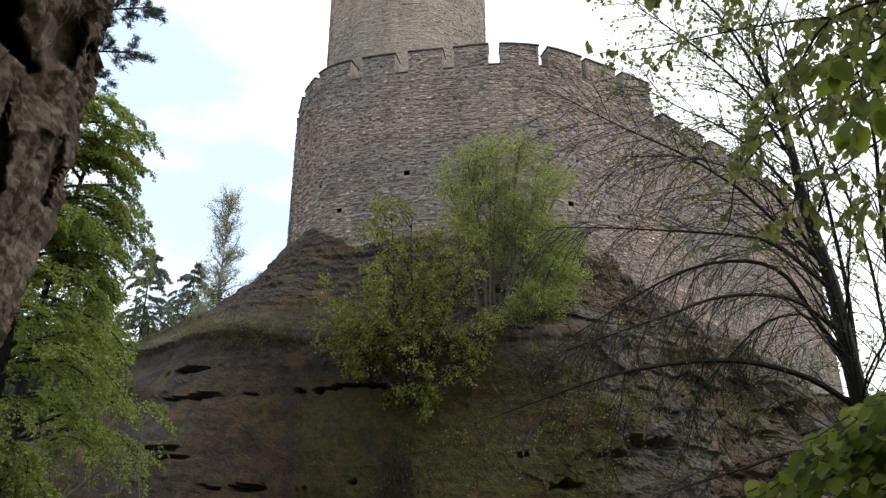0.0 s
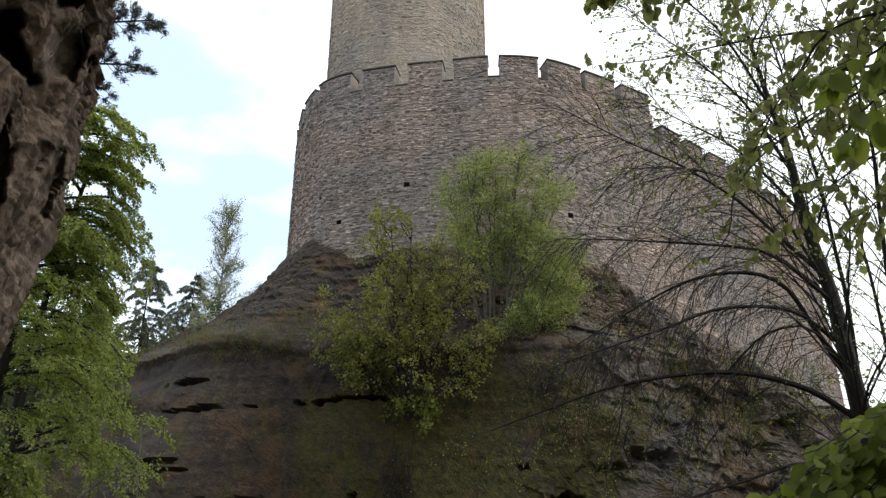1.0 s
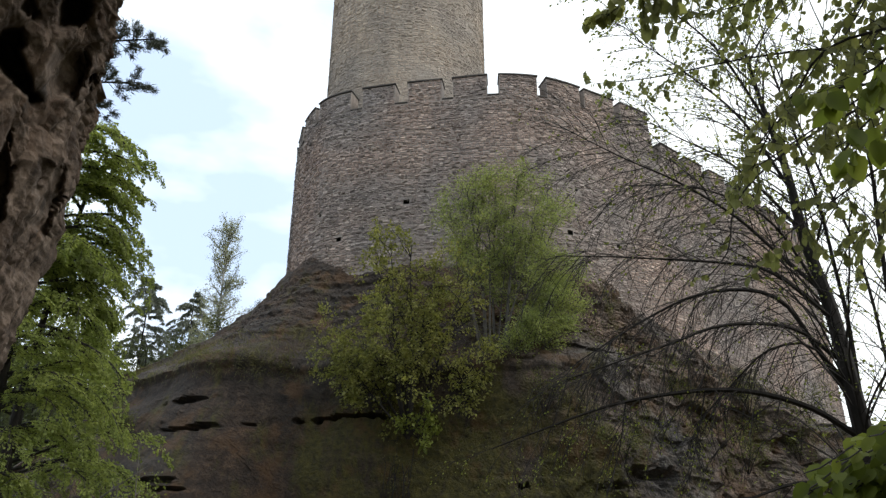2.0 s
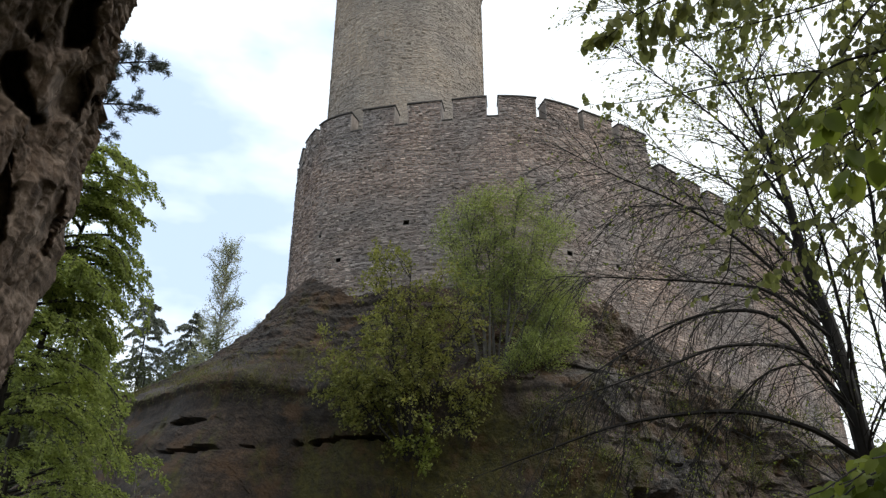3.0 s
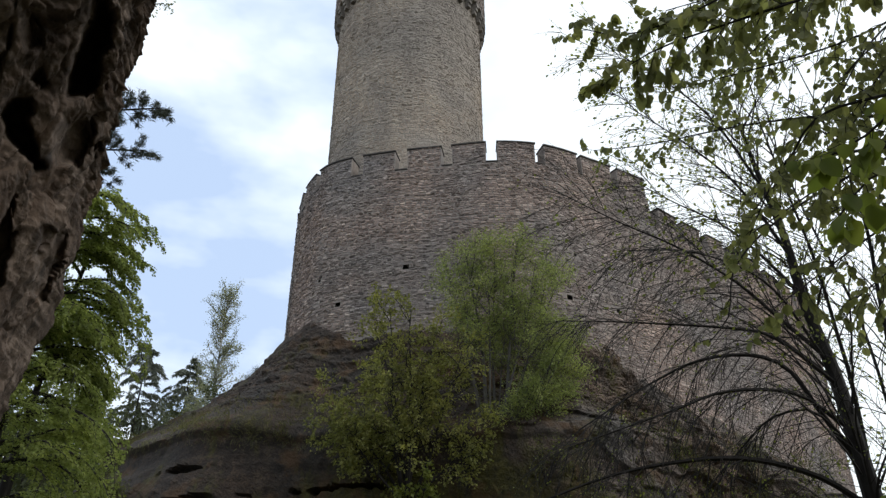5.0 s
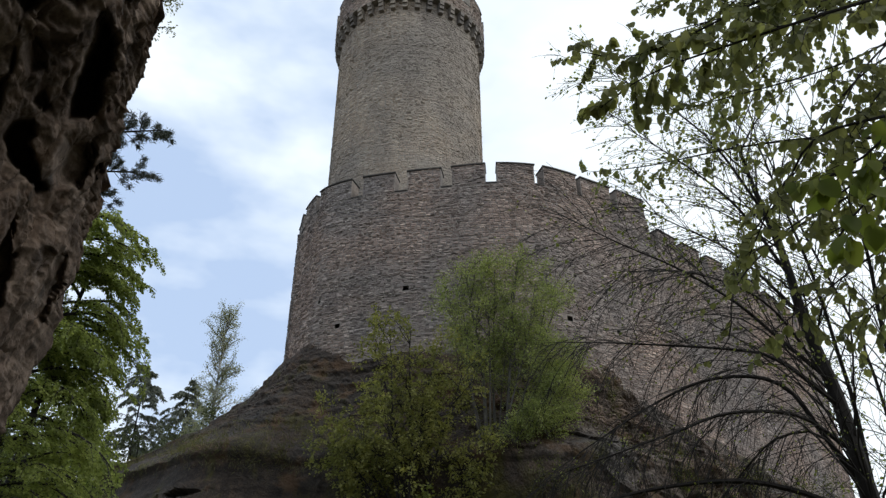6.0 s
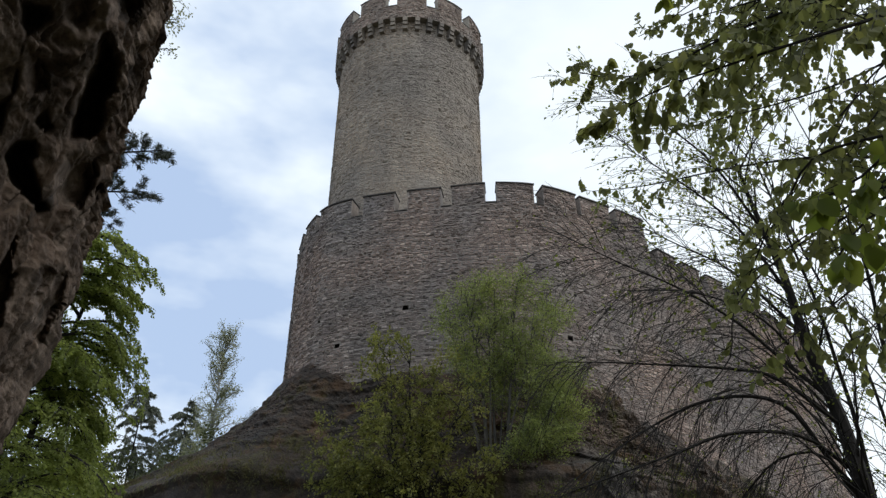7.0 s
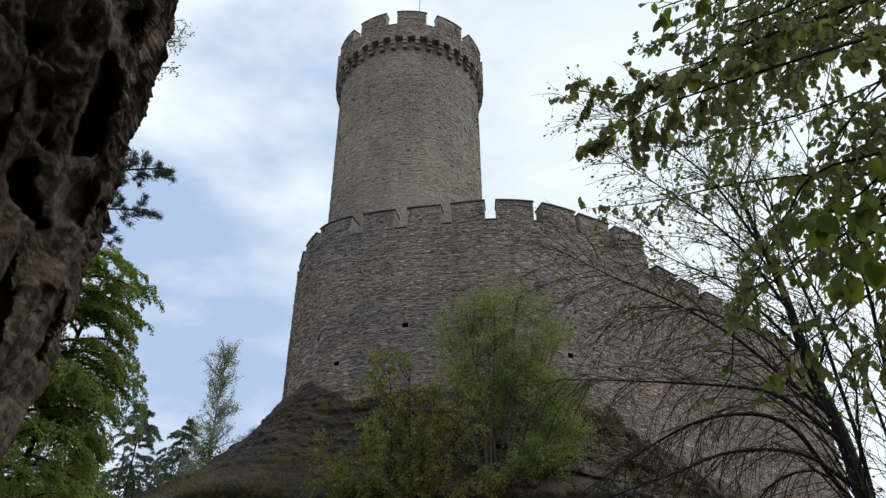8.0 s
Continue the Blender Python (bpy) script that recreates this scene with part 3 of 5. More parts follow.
# clefts and pits: place along the wall, height, half length, half height, depth
CLEFTS = [(14.24, 7.43, 0.47, 0.13, 0.5), (12.46, 6.36, 0.51, 0.12, 0.4), (14.64, 6.23, 0.5, 0.11, 0.5), (15.56, 6.33, 0.16, 0.04, 0.3), (17.01, 6.48, 0.46, 0.11, 0.5), (18.53, 6.54, 1.4, 0.11, 0.8), (14.51, 4.24, 0.32, 0.14, 0.6), (14.77, 3.9, 0.22, 0.12, 0.5), (15.76, 2.88, 0.5, 0.11, 0.6), (17.01, 2.84, 0.18, 0.07, 0.4), (18.6, 3.11, 0.16, 0.07, 0.4), (24.0, 3.95, 0.14, 0.11, 0.6), (24.99, 2.93, 0.39, 0.16, 0.6), (26.77, 4.28, 0.56, 0.26, 0.6), (21.69, 6.53, 0.18, 0.06, 0.3), (26.05, 3.93, 0.36, 0.15, 0.5)]


def hill_point(s, v):
    """v from 0 (under the wall) to 1 (the foot of the rock)."""
    top = rock_top(s)
    foot = float(np.interp(s, [a for a, b in FOOT], [b for a, b in FOOT]))
    lip = math.exp(-((v - 0.55) / 0.1) ** 2)
    va = v + lip * (0.022 * noise.noise((s * 0.35, 4.0, 0)) + 0.012 * noise.noise((s * 1.4, 6.0, 0)) + 0.006 * noise.noise((s * 4.0, 8.0, 0)))
    zf = float(np.interp(va, [p[0] for p in PROFILE], [p[1] for p in PROFILE]))
    of = float(np.interp(va, [p[0] for p in PROFILE], [p[2] for p in PROFILE]))
    # the front face under the ledge stands upright and leans out a little
    front = float(np.clip((s - 14.5) / 2.5, 0, 1) * np.clip((27.5 - s) / 3.0, 0, 1))
    if of > 0.6:
        of = of + front * (0.6 - 0.03 * (of - 0.6) - of)
    wide = float(np.clip((14.5 - s) / 4.0, 0, 1)) * max(0.0, of - 0.6) * 11.0      # the foot spreads towards the wood
    z, out = zf * (top + 1.2) - 1.2, of * foot - 0.35 + wide
    x, y = on_plan(s, out)
    x, y = float(x), float(y)
    q = Vector((x, y, z))
    rough = 0.08 + 0.92 * float(np.clip((s - s_near(2.5, 30)) / 5.0, 0, 1))       # the right side is more broken
    edge = min(1.0, v * 6)
    upper = float(np.clip((0.5 - v) / 0.1, 0, 1))
    d = 0.5 * noise.noise(q * 0.2) + 0.12 * noise.noise(q * 0.6)
    d += 0.17 * rough * min(1.0, v * 3) * (noise.ridged_multi_fractal(q * 0.3, 0.9, 2.1, 4, 0.9, 2.0) - 1.0)
    d += (0.035 + 0.09 * rough + 0.10 * upper) * noise.fractal(q * 1.9, 0.7, 2.1, 6)
    d += (0.03 + 0.11 * upper) * noise.noise((x * 0.3, y * 0.3, z * 3.4)) + 0.06 * noise.noise((x * 0.4, y * 0.4, z * 0.4 + 9))
    near, where = noise.voronoi(Vector((x * 0.5 + 0.25 * z, y * 0.5, z * 0.62 - 0.2 * x)))
    calm = min(1.0, max(0.0, (v - 0.22) / 0.3))
    d += calm * rough * 0.34 * noise.cell(where[0] * 37.0)
    near, where = noise.voronoi(Vector((x * 1.3, y * 1.3 + z * 0.4, z * 1.5)))
    d += calm * (0.25 * upper + rough) * 0.15 * noise.cell(where[0] * 53.0)
    d -= calm * rough * 0.08 * max(0.0, 1 - (near[1] - near[0]) * 9)
    d *= edge
    for cs, cz, hl, hh, deep in CLEFTS:
        a = (s - cs) / hl + 0.25 * noise.noise((z * 6.0, cs, 1.0))
        if abs(a) < 1.0:
            lip = hh * max(0.12, 0.75 + 1.1 * noise.noise((s * 3.7, cz, 2.0)))
            zz = (z - cz - 0.5 * hh * noise.noise((s * 2.3, cz, 0)) - 0.12 * noise.noise((s * 0.8, cz, 4.0))) / lip
            if abs(zz) < 1.0:
                d -= deep * (1 - a * a) ** 0.6 * (1 - zz * zz) ** 0.45
    x, y = on_plan(s, out + d)
    return float(x), float(y), z + 0.12 * d


def build_hill():
    S = np.concatenate([np.linspace(0.0, 10.0, 60), np.linspace(10.1, 31.0, 420), np.linspace(31.15, LENGTH, 140)])
    V = np.linspace(0, 1, 280)
    verts = [hill_point(s, v) for s in S for v in V]
    n = len(V)
    faces = [(i * n + j, i * n + j + 1, (i + 1) * n + j + 1, (i + 1) * n + j) for i in range(len(S) - 1) for j in range(n - 1)]
    part("rock_hill", (verts, faces), M_HILL, None, "dark mossy sandstone rock under the castle with clefts and ledges", "structure", False)["category"] = "rock"


build_hill()

# ---- the overhanging cliff beside the path ----
# rightmost edge of the cliff at each height
CLIFF_EDGE = [(-0.5, -4.2, 5.4), (1.5, -3.6, 5.2), (2.89, -3.1, 5.0), (3.29, -3.0, 4.95), (3.56, -2.94, 4.9), (3.9, -2.81, 4.83), (4.06, -2.77, 4.78), (4.32, -2.7, 4.69), (4.5, -2.64, 4.57), (4.61, -2.58, 4.5),
              (4.75, -2.52, 4.43), (4.88, -2.47, 4.36), (4.97, -2.5, 4.27), (5.08, -2.49, 4.19), (5.17, -2.43, 4.14), (5.44, -2.29, 3.97), (5.76, -2.11, 3.74), (6.07, -1.95, 3.49), (6.8, -1.68, 3.0), (8.0, -2.0, 3.4), (8.8, -3.4, 4.6), (9.0, -5.5, 5.5)]
# weathered bays in the face, placed to fit the camera's view: outline by bearing and height angle from the camera
# (degrees), depth in metres, width of the rim (degrees)
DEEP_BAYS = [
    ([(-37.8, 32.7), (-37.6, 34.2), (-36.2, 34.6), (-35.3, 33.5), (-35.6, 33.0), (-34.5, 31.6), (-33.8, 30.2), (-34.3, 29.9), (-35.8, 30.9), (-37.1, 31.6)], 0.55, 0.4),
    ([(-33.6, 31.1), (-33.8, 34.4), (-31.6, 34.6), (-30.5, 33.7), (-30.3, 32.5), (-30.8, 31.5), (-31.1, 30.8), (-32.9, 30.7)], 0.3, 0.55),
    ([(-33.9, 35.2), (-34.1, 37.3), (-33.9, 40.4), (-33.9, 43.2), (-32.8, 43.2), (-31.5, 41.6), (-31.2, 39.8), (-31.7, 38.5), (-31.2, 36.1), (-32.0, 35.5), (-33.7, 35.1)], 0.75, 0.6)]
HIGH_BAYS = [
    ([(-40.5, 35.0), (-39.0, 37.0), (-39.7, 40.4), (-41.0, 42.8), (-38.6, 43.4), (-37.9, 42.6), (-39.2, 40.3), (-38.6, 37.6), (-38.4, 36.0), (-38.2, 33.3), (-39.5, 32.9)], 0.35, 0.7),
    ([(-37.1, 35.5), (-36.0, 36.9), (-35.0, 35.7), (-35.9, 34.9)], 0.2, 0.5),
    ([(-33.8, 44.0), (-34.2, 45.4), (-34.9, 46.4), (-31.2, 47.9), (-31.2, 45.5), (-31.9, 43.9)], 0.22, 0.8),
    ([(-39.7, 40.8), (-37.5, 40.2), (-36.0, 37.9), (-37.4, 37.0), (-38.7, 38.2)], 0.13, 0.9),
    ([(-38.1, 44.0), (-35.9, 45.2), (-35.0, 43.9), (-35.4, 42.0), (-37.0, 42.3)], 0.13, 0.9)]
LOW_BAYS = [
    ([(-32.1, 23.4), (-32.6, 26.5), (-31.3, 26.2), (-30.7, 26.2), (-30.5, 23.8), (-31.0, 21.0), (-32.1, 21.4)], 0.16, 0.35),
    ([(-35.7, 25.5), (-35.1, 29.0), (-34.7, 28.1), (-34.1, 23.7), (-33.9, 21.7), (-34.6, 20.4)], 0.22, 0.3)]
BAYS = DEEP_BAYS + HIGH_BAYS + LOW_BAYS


def inside_depth(px, py, poly):
    """How far a point lies inside an outline (negative outside)."""
    best, hit = 1e9, False
    for (ax, ay), (bx, by) in zip(poly, poly[1:] + poly[:1]):
        dx, dy = bx - ax, by - ay
        k = min(1.0, max(0.0, ((px - ax) * dx + (py - ay) * dy) / (dx * dx + dy * dy)))
        best = min(best, math.hypot(px - ax - k * dx, py - ay - k * dy))
        if (ay > py) != (by > py) and px < (bx - ax) * (py - ay) / (by - ay) + ax:
            hit = not hit
    return best if hit else -best


def build_cliff():
    zs = np.concatenate([np.linspace(-0.4, 2.4, 40), np.linspace(2.415, 6.6, 400), np.linspace(6.65, 9.0, 40)])
    ez, ex, ey = (np.array([p[k] for p in CLIFF_EDGE]) for k in range(3))
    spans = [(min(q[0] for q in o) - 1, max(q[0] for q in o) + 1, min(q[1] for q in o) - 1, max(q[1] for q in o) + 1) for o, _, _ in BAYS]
    n = 460
    verts, faces = [], []
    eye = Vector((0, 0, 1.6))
    for z in zs:
        x1, y1 = np.interp(z, ez, ex) + np.interp(z, (3.0, 3.9, 4.4, 4.87), (-0.025, -0.01, 0.0, 0.05)), np.interp(z, ez, ey)
        view = Vector((x1, y1, 0)).normalized()
        left = Vector((-view.y, view.x, 0))
        rx, ry = 2.6, 2.3
        c = Vector((x1, y1, 0)) + left * rx
        rise = min(1.0, max(0.0, (z - 4.1) / 0.7))
        for j in range(n):
            # denser on the side that faces the path
            t = 2 * math.pi * j / n
            t = t - 0.78 * math.sin(t - 0.75)
            cu, su = math.cos(t), math.sin(t)
            e = 0.72
            u = math.copysign(abs(cu) ** e, cu)
            w = math.copysign(abs(su) ** e, su)
            nor = (-left * cu * ry - view * su * rx)
            nor.normalize()
            nor = (nor + Vector((0, 0, -0.55 * rise))).normalized()
            p = c - left * (rx * u) - view * (ry * w)
            p.z = z
            # the face leans out over the path
            p -= view * (0.55 * max(0.0, z - 4.2) * max(0.0, w))
            q = p
            # broad upright folds, then knobs, then a net of small weathered cells high up
            d = 0.07 * noise.noise((q.x * 1.6 + 0.2 * q.z, q.y * 1.6, q.z * 0.35)) + 0.045 * noise.noise((q.x * 4.2, q.y * 4.2, q.z * 0.8))
            d += 0.05 * noise.fractal(q * 2.6, 0.6, 2.1, 8)
            net = noise.voronoi(Vector((q.x * 5 + 0.8 * noise.noise(q * 2), q.y * 5, q.z * 2.6 + 0.9 * noise.noise(q * 2.3))))[0]
            d -= (0.012 + 0.10 * rise) * min(1.0, (net[1] - net[0]) * 2.0)
            cell = noise.voronoi(Vector((q.x * 13, q.y * 13, q.z * 7)))[0]
            d -= (0.004 + 0.016 * rise) * min(1.0, (cell[1] - cell[0]) * 2.2)
            crack = noise.voronoi(Vector((q.x * 2.6 + 0.3 * q.z + 0.3 * noise.noise(q * 3), q.y * 2.6, q.z * 0.55)))[0]
            d -= 0.05 * max(0.0, 1 - (crack[1] - crack[0]) * 14)
            v = p + nor * d
            # bays are cut along the camera's sight lines, so their outlines fit its view
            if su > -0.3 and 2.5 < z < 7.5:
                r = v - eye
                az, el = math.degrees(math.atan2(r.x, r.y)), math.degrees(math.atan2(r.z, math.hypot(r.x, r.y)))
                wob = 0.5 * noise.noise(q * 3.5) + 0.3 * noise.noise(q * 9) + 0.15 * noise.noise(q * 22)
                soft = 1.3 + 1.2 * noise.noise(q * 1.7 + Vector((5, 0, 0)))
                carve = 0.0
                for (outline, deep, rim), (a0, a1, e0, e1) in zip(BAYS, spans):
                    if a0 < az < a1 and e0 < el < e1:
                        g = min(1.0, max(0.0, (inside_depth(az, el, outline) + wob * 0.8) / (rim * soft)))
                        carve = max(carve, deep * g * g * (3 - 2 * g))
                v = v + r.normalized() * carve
            verts.append(v)
    m = len(zs)
    for i in range(m - 1):
        for j in range(n):
            j2 = (j + 1) % n
            faces.append((i * n + j, (i + 1) * n + j, (i + 1) * n + j2, i * n + j2))
    faces.append(tuple((m - 1) * n + j for j in reversed(range(n))))
    part("cliff", (verts, faces), M_CLIFF, None, "overhanging brown sandstone cliff with dark weathered hollows", "structure", True)["category"] = "rock"


build_cliff()


# ---- plants ----
def unit(v):
    return v / (np.linalg.norm(v) + 1e-9)


def bough(rng, start, way, length, droop=0.0, bend=0.15, n=7, rise=0.0):
    """A wandering line of points for a branch."""
    p, d = np.array(start, float), unit(np.array(way, float))
    out = [p.copy()]
    for k in range(n):
        d = unit(d + rng.normal(0, bend, 3) + np.array((0, 0, rise - droop * (k + 1) / n)))
        p = p + d * (length / n)
        out.append(p.copy())
    return np.array(out)


def along(line, t):
    x = t * (len(line) - 1)
    k = min(int(x), len(line) - 2)
    f = x - k
    return line[k] * (1 - f) + line[k + 1] * f, unit(line[k + 1] - line[k])


def leaf_set(rng, pts, ways, size, spread, flat=0.5, droop=0.2):
    """Scatters leaf poses near pts."""
    pts, ways = np.array(pts), np.array(ways)
    n = len(pts)
    w = ways + rng.normal(0, 0.7, (n, 3)) + np.array((0, 0, -droop))
    nor = rng.normal(0, 1 - flat, (n, 3)) + np.array((0, 0, flat * 1.5))
    return pts + rng.normal(0, spread, (n, 3)), w, nor, size * rng.uniform(0.6, 1.25, n)


def twiggy(rng, line, r, count, length, spread=0.7, down=0.2, t0=0.25, n=5, droop=0.3):
    """Side twigs of a branch: list of (points, radius)."""
    out = []
    for k in range(count):
        t = t0 + (1 - t0) * (k + rng.random()) / count
        p, d = along(line, min(t, 0.995))
        side = rng.normal(0, 1, 3)
        side -= d * side.dot(d)
        way = d * 0.6 + unit(side) * spread + np.array((0, 0, -down))
        out.append((bough(rng, p, way, length * rng.uniform(0.5, 1.2) * (1.15 - 0.6 * t), droop, 0.2, n), r * (1.1 - 0.6 * t)))
    return out


def taper(line, r0, r1):
    return np.linspace(r0, r1, len(line))


def tubes(items, tip=0.25, sides=4):
    return joined([tube(l, taper(l, r, r * tip), sides) for l, r in items])


def broadleaf(name, label, category, base, stems, rng, leaf_mat, bark, leaf=0.09, twig_n=10, twig_l=1.0, leaf_n=14, spread=0.10, leaf_kind="small", down=0.0, sub=4, crown_label="", rise=0.05, limb_n=7, limb_l=0.45, top=0.9, flat=0.35, group="", wander=0.06, t0=0.1, low=0.28):
    """A bush or small tree: stems (end points), limbs, twigs and a crown of single leaves."""
    base = np.array(base, float)
    t = thing(name, label, category, group, at=tuple(base))
    L, Wy, twigs = [], [], []
    for end, r in stems:
        end = np.array(end, float) - base
        h = np.linalg.norm(end)
        line = bough(rng, (0, 0, 0), end + np.array((0, 0, h * 0.2)), h, 0.0, wander, 10)
        line = line + np.linspace(0, 1, len(line))[:, None] * (end - line[-1])
        part("trunk", tube(line, taper(line, r, r * 0.2), 7), bark, t)
        for limb, lr in twiggy(rng, line, r * 0.5, limb_n, h * limb_l, 0.95, down - 0.1, low, 6, -rise):
            part("limb", tube(limb, taper(limb, lr, lr * 0.25), 5), bark, t)
            for tw, tr in twiggy(rng, limb, lr * 0.35, twig_n, twig_l, 0.8, down, 0.1, 5, 0.1):
                twigs.append((tw, tr))
                for q in range(leaf_n):
                    p, d = along(tw, rng.uniform(t0, 1.0))
                    L.append(p)
                    Wy.append(d)
    part("twig_work", tubes(twigs, 0.4, 3), bark, t, "", "stuff")
    part("crown", leaves(*leaf_set(rng, L, Wy, leaf, spread, flat), leaf_kind), leaf_mat, t, crown_label, "stuff")
    return t


def build_slope_bushes():
    rng = np.random.default_rng(21)
    broadleaf("shrub", "yellow-green sparse leafy shrub with several stems on the rock slope", "shrub", (-1.25, 26.5, 5.6),
              [((-1.2, 25.9, 12.9), 0.09), ((-2.6, 26.0, 12.2), 0.07), ((0.8, 25.6, 11.2), 0.07), ((-3.9, 26.3, 9.6), 0.06), ((-0.6, 25.4, 10.2), 0.06), ((1.6, 25.8, 8.6), 0.05), ((-2.0, 25.6, 13.0), 0.06), ((-0.2, 25.7, 12.2), 0.06), ((-3.3, 25.7, 8.2), 0.05), ((-2.2, 25.5, 10.6), 0.05), ((-4.3, 26.2, 8.9), 0.04)],
              rng, L_SHRUB, M_BARK, 0.125, 8, 0.95, 19, 0.085, limb_n=10, limb_l=0.31, t0=0.45)
    broadleaf("young_tree", "bright green fine-leaved young tree with upright stems on the rock slope", "tree", (1.9, 27.6, 6.8),
              [((1.0, 26.7, 16.0), 0.10), ((3.2, 26.5, 16.4), 0.10), ((4.9, 26.9, 12.6), 0.08), ((2.2, 26.4, 15.9), 0.07), ((5.3, 27.0, 10.6), 0.06), ((4.7, 26.4, 11.4), 0.05), ((0.3, 26.6, 14.6), 0.07), ((3.9, 26.5, 15.4), 0.06), ((4.4, 26.6, 15.9), 0.06), ((0.6, 26.5, 15.4), 0.06), ((2.8, 26.4, 13.4), 0.05), ((4.7, 26.5, 14.3), 0.06), ((1.6, 26.5, 16.2), 0.06), ((3.4, 26.3, 9.8), 0.05), ((4.2, 26.4, 12.8), 0.05), ((5.2, 26.7, 11.8), 0.05)],
              rng, L_FINE, M_GREYBARK, 0.08, 12, 0.85, 18, 0.12, limb_n=15, limb_l=0.20, down=-0.35, t0=0.2, low=0.5)
    broadleaf("shrub", "small pale green fern-like bush under the larger shrub", "shrub", (-0.9, 26.35, 5.6),
              [((-0.7, 25.7, 6.6), 0.03), ((-1.4, 25.8, 6.2), 0.02), ((-0.1, 25.7, 6.1), 0.02), ((-0.6, 25.6, 5.4), 0.02)], rng, L_BUD, M_BARK, 0.15, 5, 0.4, 7, 0.08, limb_n=4, limb_l=0.4)
    broadleaf("shrub", "small bright green bush on the rock slope", "shrub", (6.6, 28.2, 7.8),
              [((6.7, 27.9, 9.3), 0.03), ((7.3, 28.1, 9.0), 0.02), ((6.1, 28.0, 8.9), 0.02)], rng, L_FINE, M_BARK, 0.12, 5, 0.5, 9, 0.1, limb_n=5, limb_l=0.4)


build_slope_bushes()


def tiered_tree(name, label, base, top, rng, tiers, reach, leaf, mat, bark, toward, sprays=9, per=120, trunk_r=0.22, width=0.8, f0=0.06, waist=1.0, fan=1.9, thin=0.075, hem=0.0):
    """A beech in young leaf: long level boughs, each carrying flat, slightly drooping fans of leaves."""
    base, top = np.array(base, float), np.array(top, float)
    t = thing(name, label, "tree", at=tuple(base))
    line = bough(rng, (0, 0, 0), top - base, np.linalg.norm(top - base), 0, 0.03, 12)
    line += np.linspace(0, 1, len(line))[:, None] * (top - base - line[-1])
    part("trunk", tube(line, taper(line, trunk_r, 0.04), 9), bark, t)
    P, Wy, Nn = [], [], []
    twigs = []
    for k in range(tiers):
        f = f0 + (0.98 - f0) * (k + rng.random() * 0.6) / tiers
        p, d = along(line, min(f, 0.99))
        a = rng.uniform(-fan, fan) + toward
        ln = reach * (1.05 - 0.62 * f) * rng.uniform(0.75, 1.15) * (waist if 0.4 < f < 0.76 else 1.0) * min(1.0, 1 - hem + 1.4 * f)
        limb = bough(rng, p, (math.cos(a), math.sin(a), 0.3), ln, 0.26, 0.08, 8)
        part("limb", tube(limb, taper(limb, 0.055, 0.012), 5), bark, t)
        for q in range(sprays):
            sp, sd = along(limb, 0.12 + 0.86 * (q + rng.random()) / sprays)
            side = unit(np.cross(sd, (0, 0, 1))) * (1 if q % 2 else -1)
            way = unit(sd * 0.9 + side * rng.uniform(0.3, 1.1) + np.array((0, 0, -0.05)))
            L = ln * rng.uniform(0.28, 0.5)
            axis = bough(rng, sp, way, L, 0.22, 0.06, 5)
            twigs.append((axis, 0.012))
            cr = unit(np.cross(way, (0, 0, 1)))
            for _ in range(per):
                u = rng.random() ** 0.7
                c, cd = along(axis, u)
                w = rng.uniform(-1, 1) * L * 0.36 * width * (1.03 - u) ** 0.9
                P.append(c + cr * w + np.array((0, 0, -0.16 * abs(w) + rng.normal(0, thin))))
                Wy.append(cd * 0.8 + cr * np.sign(w) * 0.7 + rng.normal(0, 0.25, 3) + np.array((0, 0, -0.25)))
                Nn.append(rng.normal(0, 0.6, 3) + np.array((0, 0, 0.8)))
    part("twig_work", tubes(twigs, 0.4, 3), bark, t, "", "stuff")
    n = len(P)
    part("crown", leaves(P, Wy, Nn, leaf * rng.uniform(0.65, 1.2, n)), mat, t, "", "stuff")
    return t


def build_spruce(rng, base, height, spread, label, reach=1.0):
    t = thing("spruce", label, "tree", "spruces beyond the rock", at=tuple(base))
    line = np.array([(0, 0, z) for z in np.linspace(0, height, 8)])
    part("trunk", tube(line, taper(line, 0.22, 0.03), 7), M_BARK, t)
    P, Wy, Nn, limbs = [], [], [], []
    z = height * 0.35
    while z < height - 0.3:
        f = (z / height)
        ln = spread * (1 - f) ** 0.8 + 0.25
        for k in range(rng.integers(3, 6)):
            a = rng.uniform(0, 2 * math.pi)
            limb = bough(rng, (0, 0, z), (math.cos(a), math.sin(a), 0.25), ln * rng.uniform(0.6, 1.25), 0.5, 0.08, 6)
            limb[-1, 2] += 0.12
            limbs.append((limb, 0.03))
            for q in range(int(28 + 56 * (1 - f))):
                u = rng.uniform(0.08, 1)
                c, cd = along(limb, u)
                for _ in range(6):
                    P.append(c + rng.normal(0, 0.05, 3))
                    Wy.append(cd * 0.5 + np.array((rng.normal(0, 0.45), rng.normal(0, 0.45), -0.75 * (1.1 - u))))
                    Nn.append(rng.normal(0, 1, 3))
        z += rng.uniform(0.34, 0.6)
    part("limb_work", tubes(limbs, 0.3, 3), M_BARK, t, "", "stuff")
    part("crown", leaves(P, Wy, Nn, 0.42 * rng.uniform(0.4, 1.1, len(P)), "frond"), L_SPRUCE, t, "", "stuff")


